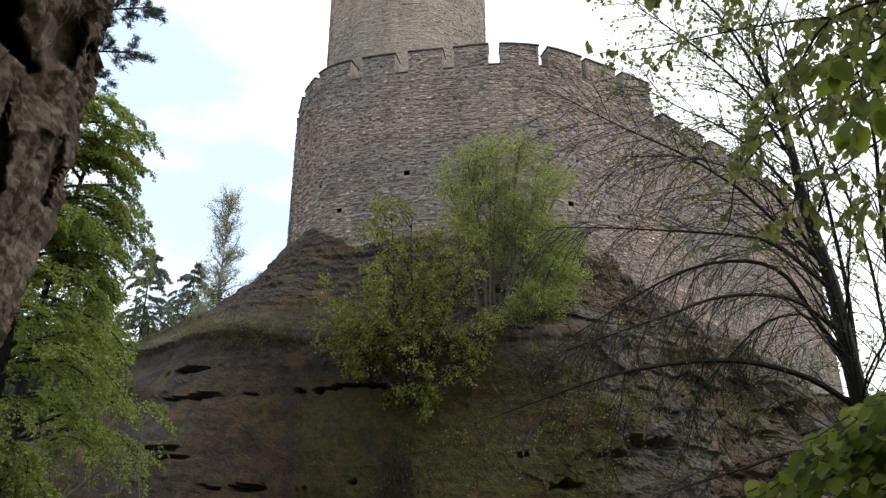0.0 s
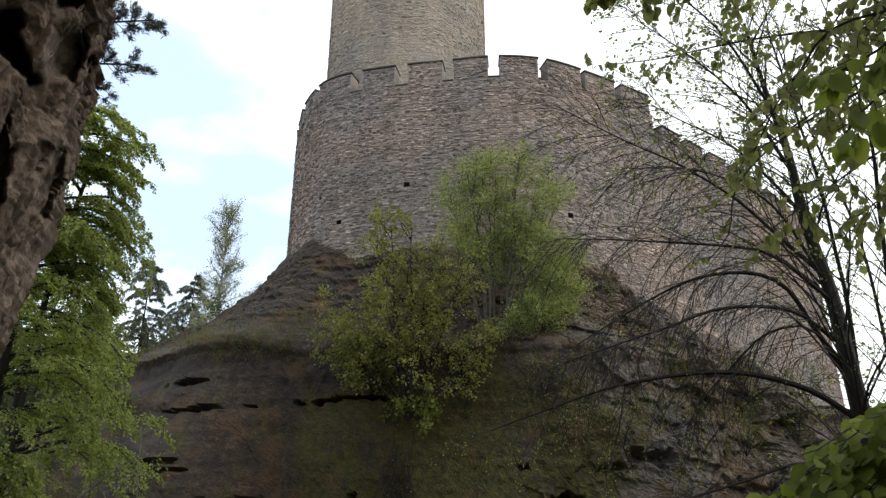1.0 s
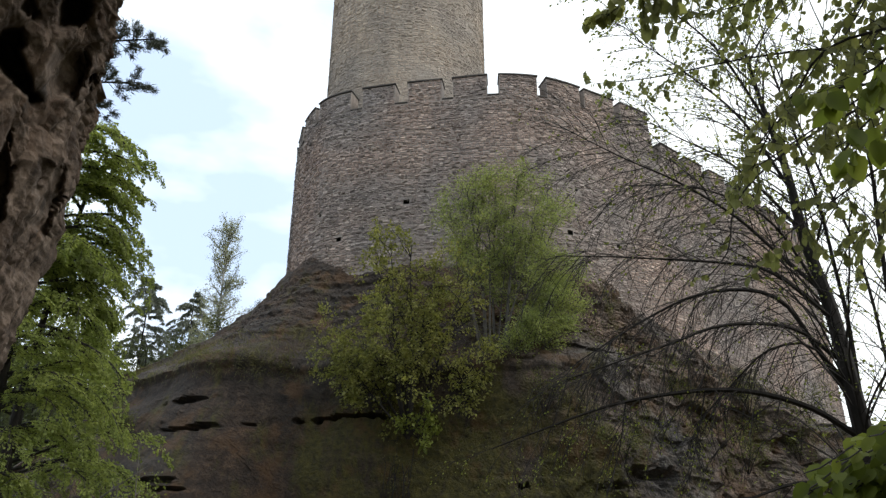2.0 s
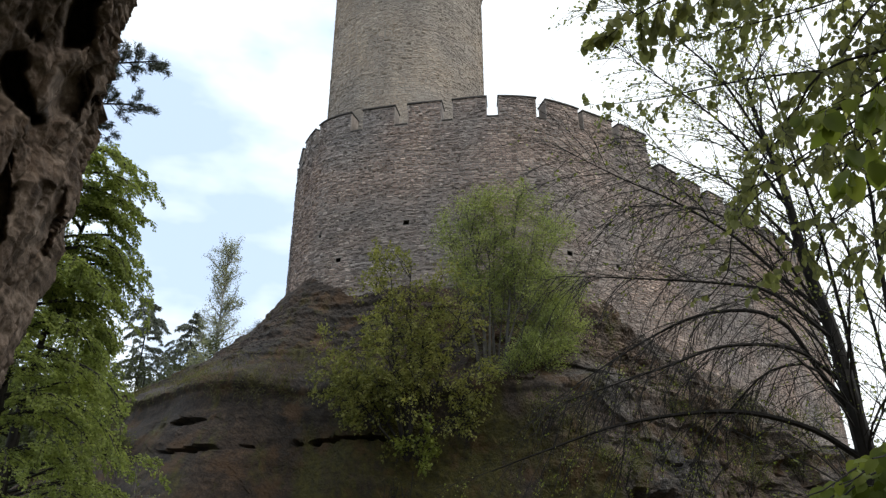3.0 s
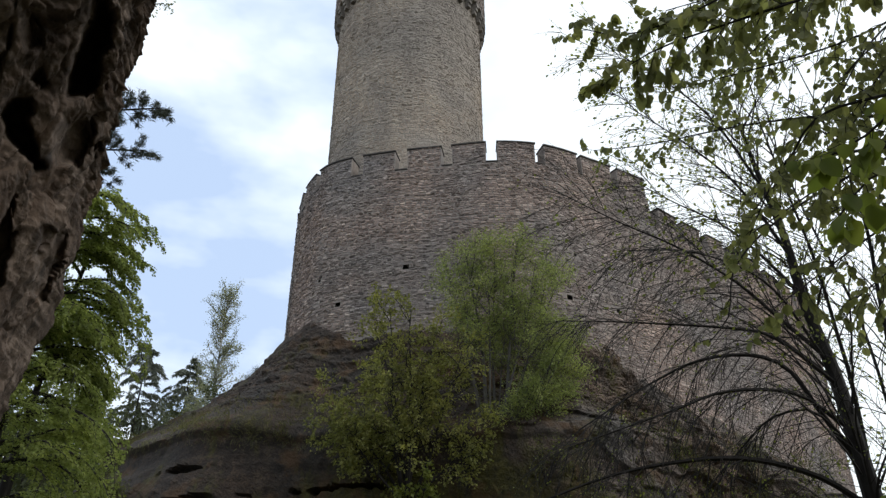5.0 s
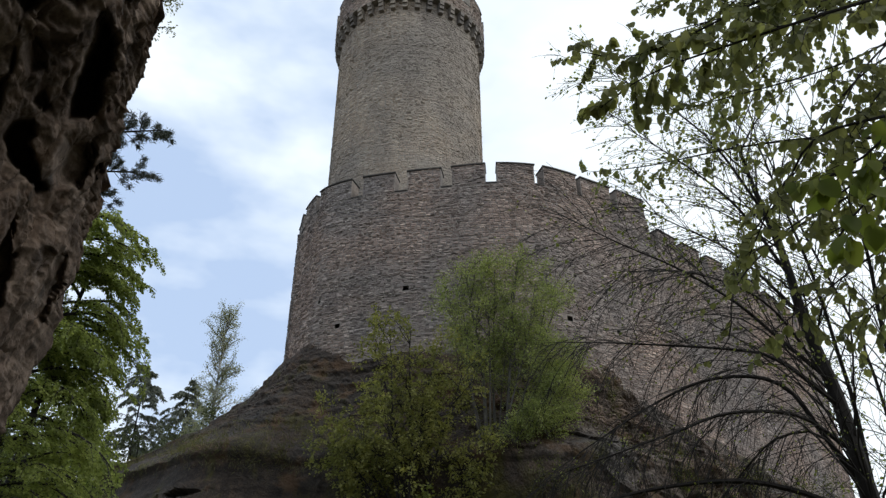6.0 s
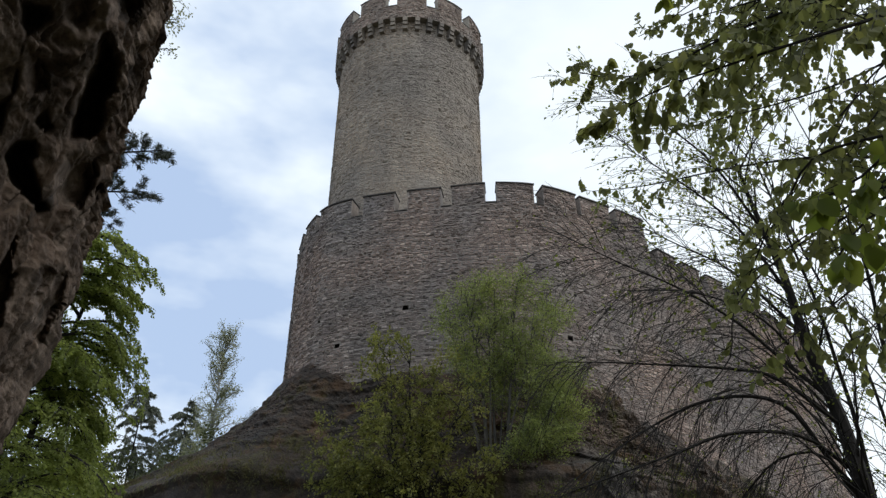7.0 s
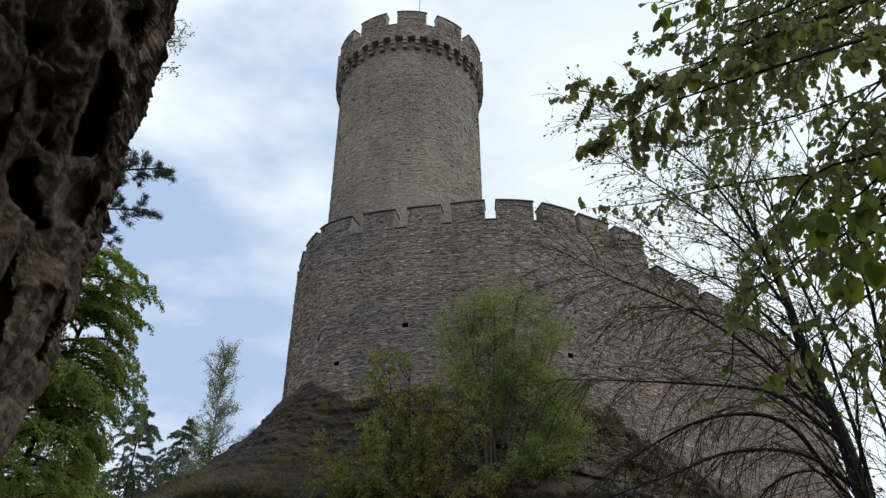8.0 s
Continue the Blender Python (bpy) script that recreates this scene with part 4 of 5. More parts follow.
def build_left_wood():
    rng = np.random.default_rng(33)
    tiered_tree("beech", "beech with layered sprays of fresh light green leaves", (-10.6, 17.2, 0), (-9.8, 16.2, 12.5), rng, 58, 4.0, 0.088, L_BEECH, M_BARK, -0.3, 10, 100, f0=0.14, waist=0.96, fan=1.6, thin=0.05, hem=0.75)
    tiered_tree("beech", "slender beech with light green sprays behind the cliff", (-10.6, 18.4, 0), (-9.9, 18.2, 12.3), rng, 34, 3.6, 0.08, L_BEECH, M_BARK, -0.4, 9, 100, 0.14, 0.8, 0.6, 0.74, 1.6, 0.05)
    tiered_tree("beech", "leafy beech deep in the wood beside the rock", (-13.0, 22.5, 0), (-12.6, 22.2, 10.2), rng, 32, 4.8, 0.105, L_BEECH, M_BARK, -0.6, 9, 120, f0=0.3, hem=0.5)
    tiered_tree("beech", "young beech low beside the rock", (-12.2, 15.2, 0), (-11.9, 15.2, 6.6), rng, 17, 2.6, 0.088, L_BEECH, M_BARK, -0.4, 8, 100, f0=0.55, thin=0.045)
    build_spruce(rng, (-26.4, 61.5, 0.0), 25.6, 14.0, "dark spruce with drooping boughs behind the rock")
    build_spruce(rng, (-23.2, 64.0, 0.0), 25.0, 11.5, "dark spruce with a thin ragged tip behind the rock")
    build_spruce(rng, (-30.0, 60.0, 0.0), 21.0, 7.0, "dark spruce standing deep in the wood")
    broadleaf("birch", "slender birch with thin pale green leaves behind the rock", "tree", (-17.2, 52.8, 0.0), [((-17.2, 53.0, 25.9), 0.2)], rng, L_BIRCH, M_BIRCH, 0.12, 10, 0.75, 17, 0.13, limb_n=110, limb_l=0.14, down=-0.45, wander=0.004)
    broadleaf("birch", "young birch with thin pale green leaves behind the rock", "tree", (-17.8, 51.0, 0.0), [((-17.9, 51.4, 18.6), 0.11), ((-17.0, 51.0, 17.2), 0.08)], rng, L_BIRCH, M_BIRCH, 0.17, 8, 0.9, 14, 0.18, limb_n=16, limb_l=0.15, down=-0.2)
    for x, y, h in ((-19.8, 46.5, 14.6), (-22.6, 46.0, 14.2), (-17.2, 47.4, 14.2), (-25.5, 47.0, 15.5), (-21.0, 37.0, 9.5), (-18.6, 40.5, 10.5), (-24.0, 40.0, 12.0), (-28.0, 44.0, 15.0), (-20.5, 42.0, 11.5), (-15.6, 48.5, 16.5), (-30.5, 48.0, 19.0), (-27.5, 49.0, 18.0), (-24.8, 50.0, 15.5), (-33.0, 52.0, 20.0), (-29.0, 53.0, 18.5)):
        broadleaf("wood_tree", "grey-green broadleaf tree at the edge of the wood", "tree", (x, y, 0), [((x + 0.3, y, h), 0.16), ((x - 1.3, y + 0.4, h * 0.85), 0.12), ((x + 1.4, y - 0.3, h * 0.8), 0.12)], rng,
                  L_WOOD, M_BARK, 0.22, 9, 1.2, 20, 0.3, limb_n=11, limb_l=0.25, down=-0.1, group="trees at the edge of the wood")


build_left_wood()


def build_pine():
    """A pine on top of the cliff: some of its boughs reach past the edge."""
    rng = np.random.default_rng(8)
    t = thing("pine", "dark pine with tufted boughs reaching out from behind the cliff", "tree", at=(-7.0, 9.6, 0))
    line = np.array([(0.0, 0, 0), (0.1, 0, 3), (0.0, 0.1, 6), (0.1, 0, 9), (0.2, 0.0, 12.5)])
    part("trunk", tube(line, taper(line, 0.2, 0.07), 8), M_BARK, t)
    P, Wy, Nn, twigs = [], [], [], []
    for (x, y, z), (ex, ey, ez), n in (((0.1, 0, 8.3), (2.1, 0.15, 8.75), 13), ((0.1, 0, 9.0), (2.35, -0.2, 9.35), 20), ((0.1, 0, 9.3), (1.9, -0.9, 9.85), 15), ((0.1, 0, 8.1), (1.6, 0.2, 8.3), 10), ((0.1, 0, 9.2), (1.75, -0.3, 8.95), 12)):
        limb, _ = smooth_line([(x, y, z), ((x + ex) / 2, (y + ey) / 2, (z + ez) / 2 + 0.15), (ex, ey, ez)], 0.2)
        part("limb", tube(limb, taper(limb, 0.035, 0.01), 5), M_BARK, t)
        for tw, r in twiggy(rng, limb, 0.012, int(n * 1.9), 0.46, 0.85, -0.1, 0.3, 4, -0.3):
            twigs.append((tw, r))
            for c in (0.62, 1.0):
                p, d = along(tw, min(c, 0.99))
                for _ in range(80):
                    P.append(p + rng.normal(0, 0.028, 3))
                    Wy.append(unit(rng.normal(0, 1, 3)) + d * 0.7)
                    Nn.append(rng.normal(0, 1, 3))
    part("twig_work", tubes(twigs, 0.5, 4), M_BARK, t, "", "stuff")
    part("needles", leaves(P, Wy, Nn, 0.075 * rng.uniform(0.6, 1.2, len(P)), "tuft"), L_PINE, t, "", "stuff")
    # a birch further up whose spray hangs past the cliff's edge
    t = thing("birch", "birch with a spray of small pale leaves above the cliff edge", "tree", at=(-9.2, 9.6, 0))
    line = np.array([(0.0, 0, 0), (0.1, 0, 5), (0.15, 0.1, 10), (0.2, 0.0, 14.5)])
    part("trunk", tube(line, taper(line, 0.12, 0.04), 8), M_BIRCH, t)
    P, Wy, twigs = [], [], []
    for ex, ey, ez in ((4.72, -1.2, 11.3), (4.55, -0.9, 11.0), (4.8, -1.4, 11.6), (4.7, -1.1, 11.5), (4.85, -1.9, 12.2)):
        limb, _ = smooth_line([(0.15, 0, 10.4), (2.4, ey * 0.5, ez + 0.3), (ex, ey, ez)], 0.2)
        part("limb", tube(limb, taper(limb, 0.03, 0.006), 5), M_BARK, t)
        for tw, r in twiggy(rng, limb, 0.007, 22, 0.5, 0.7, 0.2, 0.6, 5, 0.3):
            twigs.append((tw, r))
            for q in range(16):
                p, d = along(tw, rng.uniform(0.1, 1.0))
                P.append(p)
                Wy.append(d)
    part("twig_work", tubes(twigs, 0.5, 3), M_BARK, t, "", "stuff")
    part("crown", leaves(*leaf_set(rng, P, Wy, 0.055, 0.05), "small"), L_BIRCH, t, "", "stuff")


build_pine()


def build_bare_tree():
    """The tree by the path: a leaning dark trunk, arching boughs, fine hanging twigs, the first leaves."""
    rng = np.random.default_rng(12)
    t = thing("alder_tree", "dark leaning tree with arching nearly bare branches and first leaves", "tree", at=(5.6, 9.6, 0))
    base = np.array((5.6, 9.6, 0))
    P, Wy, twigs = [], [], []

    def limb(name, pts, r0, r1, n, ln, down, leafy, droop=0.35, parent=None):
        line, _ = smooth_line([tuple(np.array(p) - base) for p in pts], 0.2)
        ob = part(name, tube(line, taper(line, r0, r1), 8 if r0 > 0.08 else 5), M_BARK, t)
        for k in range(int(n * 0.92)):
            f = 0.08 + 0.92 * (k + rng.random()) / int(n * 0.92)
            p, d = along(line, min(f, 0.995))
            side = rng.normal(0, 1, 3)
            side -= d * side.dot(d)
            way = d * 0.85 + unit(side) * 0.6 + np.array((0, 0, -down * 1.3))
            tw = bough(rng, p, way, ln * rng.uniform(0.5, 1.7) * (1.2 - 0.45 * f), droop * 0.45, 0.07, 7)
            twigs.append((tw, max(0.0075, r1 * 0.9) * rng.uniform(0.7, 1.2)))
            fine = []
            for q in range(6):
                fp, fd = along(tw, rng.uniform(0.15, 0.95))
                fine.append((bough(rng, fp, fd * 0.9 + rng.normal(0, 0.4, 3) + np.array((0, 0, -down * 0.7)), ln * rng.uniform(0.25, 0.6), droop * 0.4, 0.08, 4), 0.0045))
            twigs.extend(fine)
            for f, _ in fine + [(tw, 0)]:
                for q in range(rng.poisson(leafy * 1.1)):
                    p, d = along(f, rng.uniform(0.2, 1.0))
                    P.append(p)
                    Wy.append(d)
        return ob

    limb("trunk", [(5.6, 9.6, -0.2), (5.5, 9.55, 1.5), (5.44, 9.49, 2.76), (5.35, 9.39, 3.62), (5.34, 9.45, 4.74), (5.19, 9.46, 5.85), (5.13, 9.44, 6.94), (4.97, 9.47, 8.26), (4.81, 9.36, 9.24)], 0.17, 0.02, 50, 1.6, -0.15, 3.0)
    limb("limb", [(5.47, 9.5, 2.3), (4.6, 9.5, 2.5), (3.78, 9.55, 2.28), (2.89, 9.6, 2.01), (2.3, 9.65, 1.8)], 0.03, 0.006, 14, 0.8, 0.1, 2.0)
    limb("limb", [(2.45, 9.7, 3.52), (2.3, 9.68, 2.9), (2.07, 9.65, 2.35)], 0.012, 0.004, 8, 0.5, 0.3, 2.5)
    limb("limb", [(3.5, 9.6, 3.66), (3.33, 9.6, 3.1), (3.13, 9.6, 2.5)], 0.012, 0.004, 8, 0.5, 0.3, 2.5)
    limb("limb", [(5.35, 9.48, 3.05), (4.75, 9.52, 3.46), (3.76, 9.58, 3.68), (2.41, 9.72, 3.54), (1.26, 9.79, 3.17), (0.65, 9.89, 2.96)], 0.045, 0.008, 24, 0.95, 0.45, 4.0)
    limb("limb", [(5.33, 9.42, 4.0), (4.68, 9.31, 4.45), (3.79, 9.35, 4.5), (3.0, 9.38, 4.24), (1.65, 9.61, 3.82)], 0.032, 0.006, 42, 1.0, 0.4, 0.7)
    limb("limb", [(5.35, 9.42, 3.5), (5.0, 9.43, 4.25), (4.71, 9.41, 4.81), (4.32, 9.51, 5.06), (3.69, 9.76, 5.09), (3.02, 10.06, 4.85), (1.98, 10.48, 4.28)], 0.042, 0.006, 46, 1.2, 0.5, 0.6)
    limb("limb", [(5.34, 9.43, 4.6), (4.65, 9.31, 5.18), (4.18, 9.43, 5.42), (2.54, 9.5, 5.56), (1.61, 9.48, 5.57)], 0.032, 0.005, 42, 1.1, 0.3, 0.5)
    limb("limb", [(5.3, 9.45, 5.0), (4.9, 9.69, 5.68), (4.33, 9.68, 6.31), (3.56, 9.69, 6.89), (2.83, 9.71, 7.29), (1.98, 9.64, 7.75)], 0.034, 0.005, 50, 1.2, 0.15, 0.5)
    limb("limb", [(5.2, 9.46, 5.8), (5.16, 9.74, 6.34), (4.44, 9.66, 7.16), (3.65, 9.68, 7.68), (3.06, 9.64, 8.06)], 0.032, 0.005, 46, 1.1, 0.1, 1.6)
    limb("limb", [(5.34, 9.4, 3.7), (4.85, 9.29, 4.21), (4.48, 9.47, 4.22), (4.22, 9.63, 4.07), (3.49, 10.08, 3.3)], 0.024, 0.005, 28, 0.8, 0.5, 0.5)
    limb("limb", [(5.15, 9.45, 6.6), (4.5, 9.3, 7.8), (3.6, 9.3, 8.8), (2.9, 9.3, 9.4)], 0.03, 0.005, 42, 1.0, -0.1, 2.4)
    limb("limb", [(5.0, 9.46, 7.8), (4.3, 9.2, 9.0), (3.4, 9.2, 10.0), (2.7, 9.2, 10.4)], 0.026, 0.005, 42, 1.0, -0.2, 2.4)
    limb("limb", [(5.3, 9.45, 4.9), (4.6, 9.2, 6.0), (3.6, 9.0, 6.4), (2.6, 9.1, 6.5)], 0.026, 0.005, 37, 1.0, 0.25, 0.5)
    part("twig_work", tubes(twigs, 0.45, 3), M_BARK, t, "fine dark twigs", "stuff")
    pos, way, nor, size = leaf_set(rng, P, Wy, 0.07, 0.03, 0.3)
    size = size * np.clip((pos[:, 2] - 3.0) / 3.2, 0.5, 1.0)      # the lower boughs are still in bud
    part("crown", leaves(pos, way, nor, size, "small"), L_BUD, t, "sparse young yellow-green leaves", "stuff")
    for pts, r in (([(6.4, 10.4, 0), (6.1, 10.35, 2.2), (5.87, 10.26, 3.65), (5.83, 10.0, 4.75), (5.73, 9.81, 5.46), (5.45, 9.5, 6.5), (5.1, 9.02, 7.65), (4.73, 8.59, 8.51)], 0.055),
                   ([(6.9, 9.6, 0), (6.3, 9.3, 2.4), (5.9, 8.94, 4.11), (5.73, 8.6, 5.38), (5.54, 8.2, 6.4), (5.23, 7.83, 7.28), (4.97, 7.51, 7.91)], 0.06),
                   ([(7.6, 11.3, 0), (7.2, 11.0, 2.0), (6.89, 10.87, 3.43), (6.55, 10.57, 5.39), (6.34, 10.32, 6.33), (6.0, 10.0, 7.6), (5.5, 9.9, 9.4)], 0.04)):
        t = thing("alder_tree", "thin dark stem with sparse young leaves beside the leaning tree", "tree", "thin stems beside the path", at=pts[0])
        base = np.array(pts[0])
        P, Wy, twigs = [], [], []
        limb("trunk", [tuple(np.array(p) + rng.normal(0, 0.06, 3)) for p in pts], r, 0.012, 54, 1.3, 0.0, 2.2)
        part("twig_work", tubes(twigs, 0.45, 3), M_BARK, t, "fine dark twigs", "stuff")
        part("crown", leaves(*leaf_set(rng, P, Wy, 0.06, 0.03, 0.3), "small"), L_BUD, t, "sparse young leaves", "stuff")


build_bare_tree()


def build_near_beech():
    """A beech close to the path whose boughs hang into view; its near leaves are single pieces."""
    rng = np.random.default_rng(5)
    base = np.array((4.6, 3.4, 0))
    t = thing("beech", "beech close to the path with large fresh green leaves", "tree", at=tuple(base))
    line, _ = smooth_line([(0, 0, -0.1), (0.05, 0.05, 2), (0.0, 0.1, 4), (-0.2, 0.1, 6), (-0.3, 0.1, 8.5), (-0.3, 0.2, 12.0)], 0.3)
    part("trunk", tube(line, taper(line, 0.16, 0.05), 9), M_GREYBARK, t)
    pts, ways, nors, sizes, twigs = [], [], [], [], []

    def bough_of(ends, r0, n, ln, per, size, sag=0.12):
        lim, _ = smooth_line([tuple(np.array(p) - base) for p in ends], 0.12)
        part("limb", tube(lim, taper(lim, r0, 0.004), 6), M_BARK, t)
        for tw, r in twiggy(rng, lim, 0.006, n, ln, 0.75, sag, 0.34, 6, 0.25):
            twigs.append((tw, r))
            side = 1
            for k in range(per):
                p, d = along(tw, 0.12 + 0.88 * (k + rng.random() * 0.6) / per)
                cr = unit(np.cross(d, (0, 0, 1))) * side
                side = -side
                pts.append(p)
                ways.append(d * 0.4 + cr * 0.55 + np.array((0, 0, -0.95)) + rng.normal(0, 0.3, 3))
                nors.append(np.array((-0.25, -0.5, 0.55)) + rng.normal(0, 0.6, 3))
                sizes.append(size * rng.uniform(0.6, 1.15))

    bough_of([(4.45, 3.5, 5.6), (3.4, 3.2, 5.5), (2.6, 3.1, 5.15), (1.83, 3.3, 5.0), (1.35, 3.48, 4.92), (1.06, 3.69, 4.82)], 0.022, 36, 0.62, 12, 0.09)
    bough_of([(4.4, 3.5, 6.2), (3.5, 3.4, 6.1), (2.82, 3.45, 5.85), (2.34, 3.7, 5.85), (1.81, 4.0, 5.76), (1.41, 4.13, 5.72), (1.04, 4.15, 5.82)], 0.022, 36, 0.65, 12, 0.09)
    bough_of([(4.55, 3.5, 4.6), (3.6, 3.4, 4.7), (2.64, 3.35, 4.45), (2.3, 3.5, 4.41), (2.17, 3.65, 4.24), (2.08, 3.78, 4.13), (1.95, 4.03, 3.84)], 0.02, 24, 0.5, 8, 0.075)
    bough_of([(4.4, 3.6, 5.4), (4.2, 5.0, 5.7), (3.67, 5.6, 6.1), (2.98, 5.85, 6.17), (2.2, 6.17, 6.19), (1.63, 6.32, 6.22)], 0.024, 24, 0.8, 9, 0.085)
    bough_of([(4.35, 3.5, 6.8), (3.4, 3.6, 6.7), (2.9, 4.0, 6.6), (2.2, 4.4, 6.7)], 0.02, 20, 0.7, 9, 0.085)
    bough_of([(4.4, 3.6, 5.0), (3.9, 4.6, 5.1), (3.3, 5.2, 5.3), (2.9, 5.5, 5.1), (2.7, 5.9, 4.7)], 0.02, 20, 0.7, 8, 0.08)
    bough_of([(4.5, 3.6, 4.9), (3.4, 4.3, 4.75), (2.58, 4.5, 4.37), (2.07, 4.5, 3.92), (1.94, 4.5, 3.53), (1.77, 4.5, 3.33)], 0.016, 13, 0.42, 6, 0.05)
    for k in range(43):
        az, d = rng.uniform(0.34, 0.66), rng.uniform(4.4, 7.5)
        el = rng.uniform(0.66, 1.05) if az < 0.42 else (0.5 + 0.6 * rng.random() if k % 4 else rng.uniform(0.36, 0.54))
        if 34 <= k < 37:
            az, el = rng.uniform(0.44, 0.68), rng.uniform(0.46, 0.72)
        elif k >= 28:
            az, el = rng.uniform(0.48, 0.68), rng.uniform(0.66, 1.02)
        end = np.array((math.sin(az) * d, math.cos(az) * d, 1.6 + el * d))
        root = np.array((4.3, 3.6, min(11.5, max(3.8, end[2] + rng.uniform(0.3, 1.6)))))
        mid = (root + end) / 2 + np.array((0.1, 0.3, 0.25)) + rng.normal(0, 0.22, 3)
        bough_of([tuple(root), tuple(mid), tuple(end)], 0.014, 17, 0.6, 8, 0.078)
    part("twig_work", tubes(twigs, 0.45, 4), M_BARK, t, "thin dark twigs", "stuff")
    order = sorted(range(len(pts)), key=lambda k: pts[k][0])
    near, rest = order[:300], order[300:]
    pick = lambda a, q: [a[k] for k in q]
    part("crown", leaves(pick(pts, rest), pick(ways, rest), pick(nors, rest), pick(sizes, rest), "broad"), L_NEAR, t, "", "stuff")
    single_leaves(t, [(pts[k], ways[k], nors[k], sizes[k]) for k in near], L_NEAR)
    # a low bough with large leaves right beside the camera
    base2 = np.array((2.5, 1.5, 0))
    t = thing("lime_sapling", "lime sapling with large soft green leaves close by", "tree", at=tuple(base2))
    line, _ = smooth_line([(0, 0, -0.1), (0.05, 0, 1.5), (0, 0, 3.2), (-0.1, 0.1, 4.4)], 0.3)
    part("trunk", tube(line, taper(line, 0.04, 0.01), 7), M_GREYBARK, t)
    items, twigs = [], []

    def low(ends, n, ln, per, size, hang=0.8, t0=0.5):
        lim, _ = smooth_line([tuple(np.array(p) - base2) for p in ends], 0.08)
        part("limb", tube(lim, taper(lim, 0.009, 0.003), 6), M_BARK, t)
        for tw, r in twiggy(rng, lim, 0.003, n, ln, 0.7, 0.05, t0, 5, 0.2):
            twigs.append((tw, r))
            for k in range(per):
                p, d = along(tw, 0.25 + 0.74 * (k + rng.random()) / per)
                items.append((p, d * 0.5 + rng.normal(0, 0.35, 3) + np.array((0, 0, -hang)), rng.normal(0, 0.5, 3) + np.array((-0.3, -0.6, 0.5)), size * rng.uniform(0.7, 1.15)))

    low([(2.5, 1.5, 2.9), (1.7, 1.45, 2.95), (1.25, 1.5, 2.85), (1.1, 1.56, 2.76), (0.99, 1.63, 2.74)], 16, 0.16, 3, 0.062, 0.8, 0.72)
    low([(2.45, 1.55, 4.3), (1.9, 1.8, 4.35), (1.45, 1.95, 4.3), (1.14, 2.04, 4.25), (0.95, 2.12, 4.24)], 14, 0.2, 3, 0.075, 0.8, 0.55)
    low([(2.5, 1.5, 2.6), (2.0, 1.75, 2.85), (1.6, 1.85, 2.95), (1.38, 1.92, 2.9), (1.26, 1.96, 2.78)], 14, 0.2, 3, 0.08, 0.8, 0.6)
    part("twig_work", tubes(twigs, 0.6, 4), M_BARK, t, "", "stuff")
    single_leaves(t, items, L_LIME)
    base2 = np.array((1.75, 2.3, 0))
    t = thing("lime_bush", "low lime bush with overlapping broad green leaves", "shrub", at=tuple(base2))
    items, twigs = [], []
    inner = []
    for k in range(33):
        row, c = divmod(k, 11)
        end = np.array((0.80 + 0.04 * c + 0.05 * row, 2.06 - 0.014 * c + 0.03 * row + rng.normal(0, 0.04), 1.655 + 0.031 * c - 0.055 * row + rng.normal(0, 0.012)))
        lim, _ = smooth_line([tuple(np.array(q) - base2) for q in ((1.75, 2.3, 0.0), (1.72, 2.25, 0.9), tuple((end + (1.75, 2.3, 1.75 - 0.05 * row)) / 2 + np.array((0, 0, 0.08))), tuple(end))], 0.06)
        part("limb", tube(lim, taper(lim, 0.008, 0.002), 6), M_BARK, t)
        for q in range(26):
            p, d = along(lim, 0.62 + 0.379 * (q + rng.random()) / 26)
            side = 1 if q % 2 else -1
            (inner if row else items).append((p + rng.normal(0, 0.012, 3), d * 0.6 + np.array((-0.1, 0.45 * side, -0.45)) + rng.normal(0, 0.25, 3), np.array((-0.35, -0.55, 0.75)) + rng.normal(0, 0.4, 3), 0.056 * rng.uniform(0.7, 1.15)))
    part("crown", leaves(*(list(q) for q in zip(*inner)), "broad"), L_LIME, t, "", "stuff", True)
    part("twig_work", tubes(twigs, 0.6, 4), M_BARK, t, "", "stuff")
    single_leaves(t, items, L_LIME)


def single_leaves(parent, items, mat):
    """Leaves as pieces of their own, on one shared mesh each of three shapes."""
    T, F = LEAF["broad"]
    shapes = []
    for k in range(3):
        me = bpy.data.meshes.new("leaf")
        rg = np.random.default_rng(40 + k)
        v = T * np.array((0.84 + 0.1 * k, 1, 1.0)) + rg.normal(0, 0.012, T.shape)
        v[:, 2] -= 0.16 * v[:, 1] ** 2
        me.from_pydata(v.tolist(), [], F)
        me.materials.append(mat)
        me.shade_smooth()
        shapes.append(me)
    for k, (p, w, n, s) in enumerate(items):
        y = Vector(w).normalized()
        x = y.cross(Vector(n)).normalized()
        z = x.cross(y)
        ob = new("leaf", shapes[k % 3])
        m = Matrix((x, y, z)).transposed().to_4x4() @ Matrix.Scale(float(s), 4)
        m.translation = Vector(p)
        ob.parent = parent
        ob.matrix_basis = m


build_near_beech()


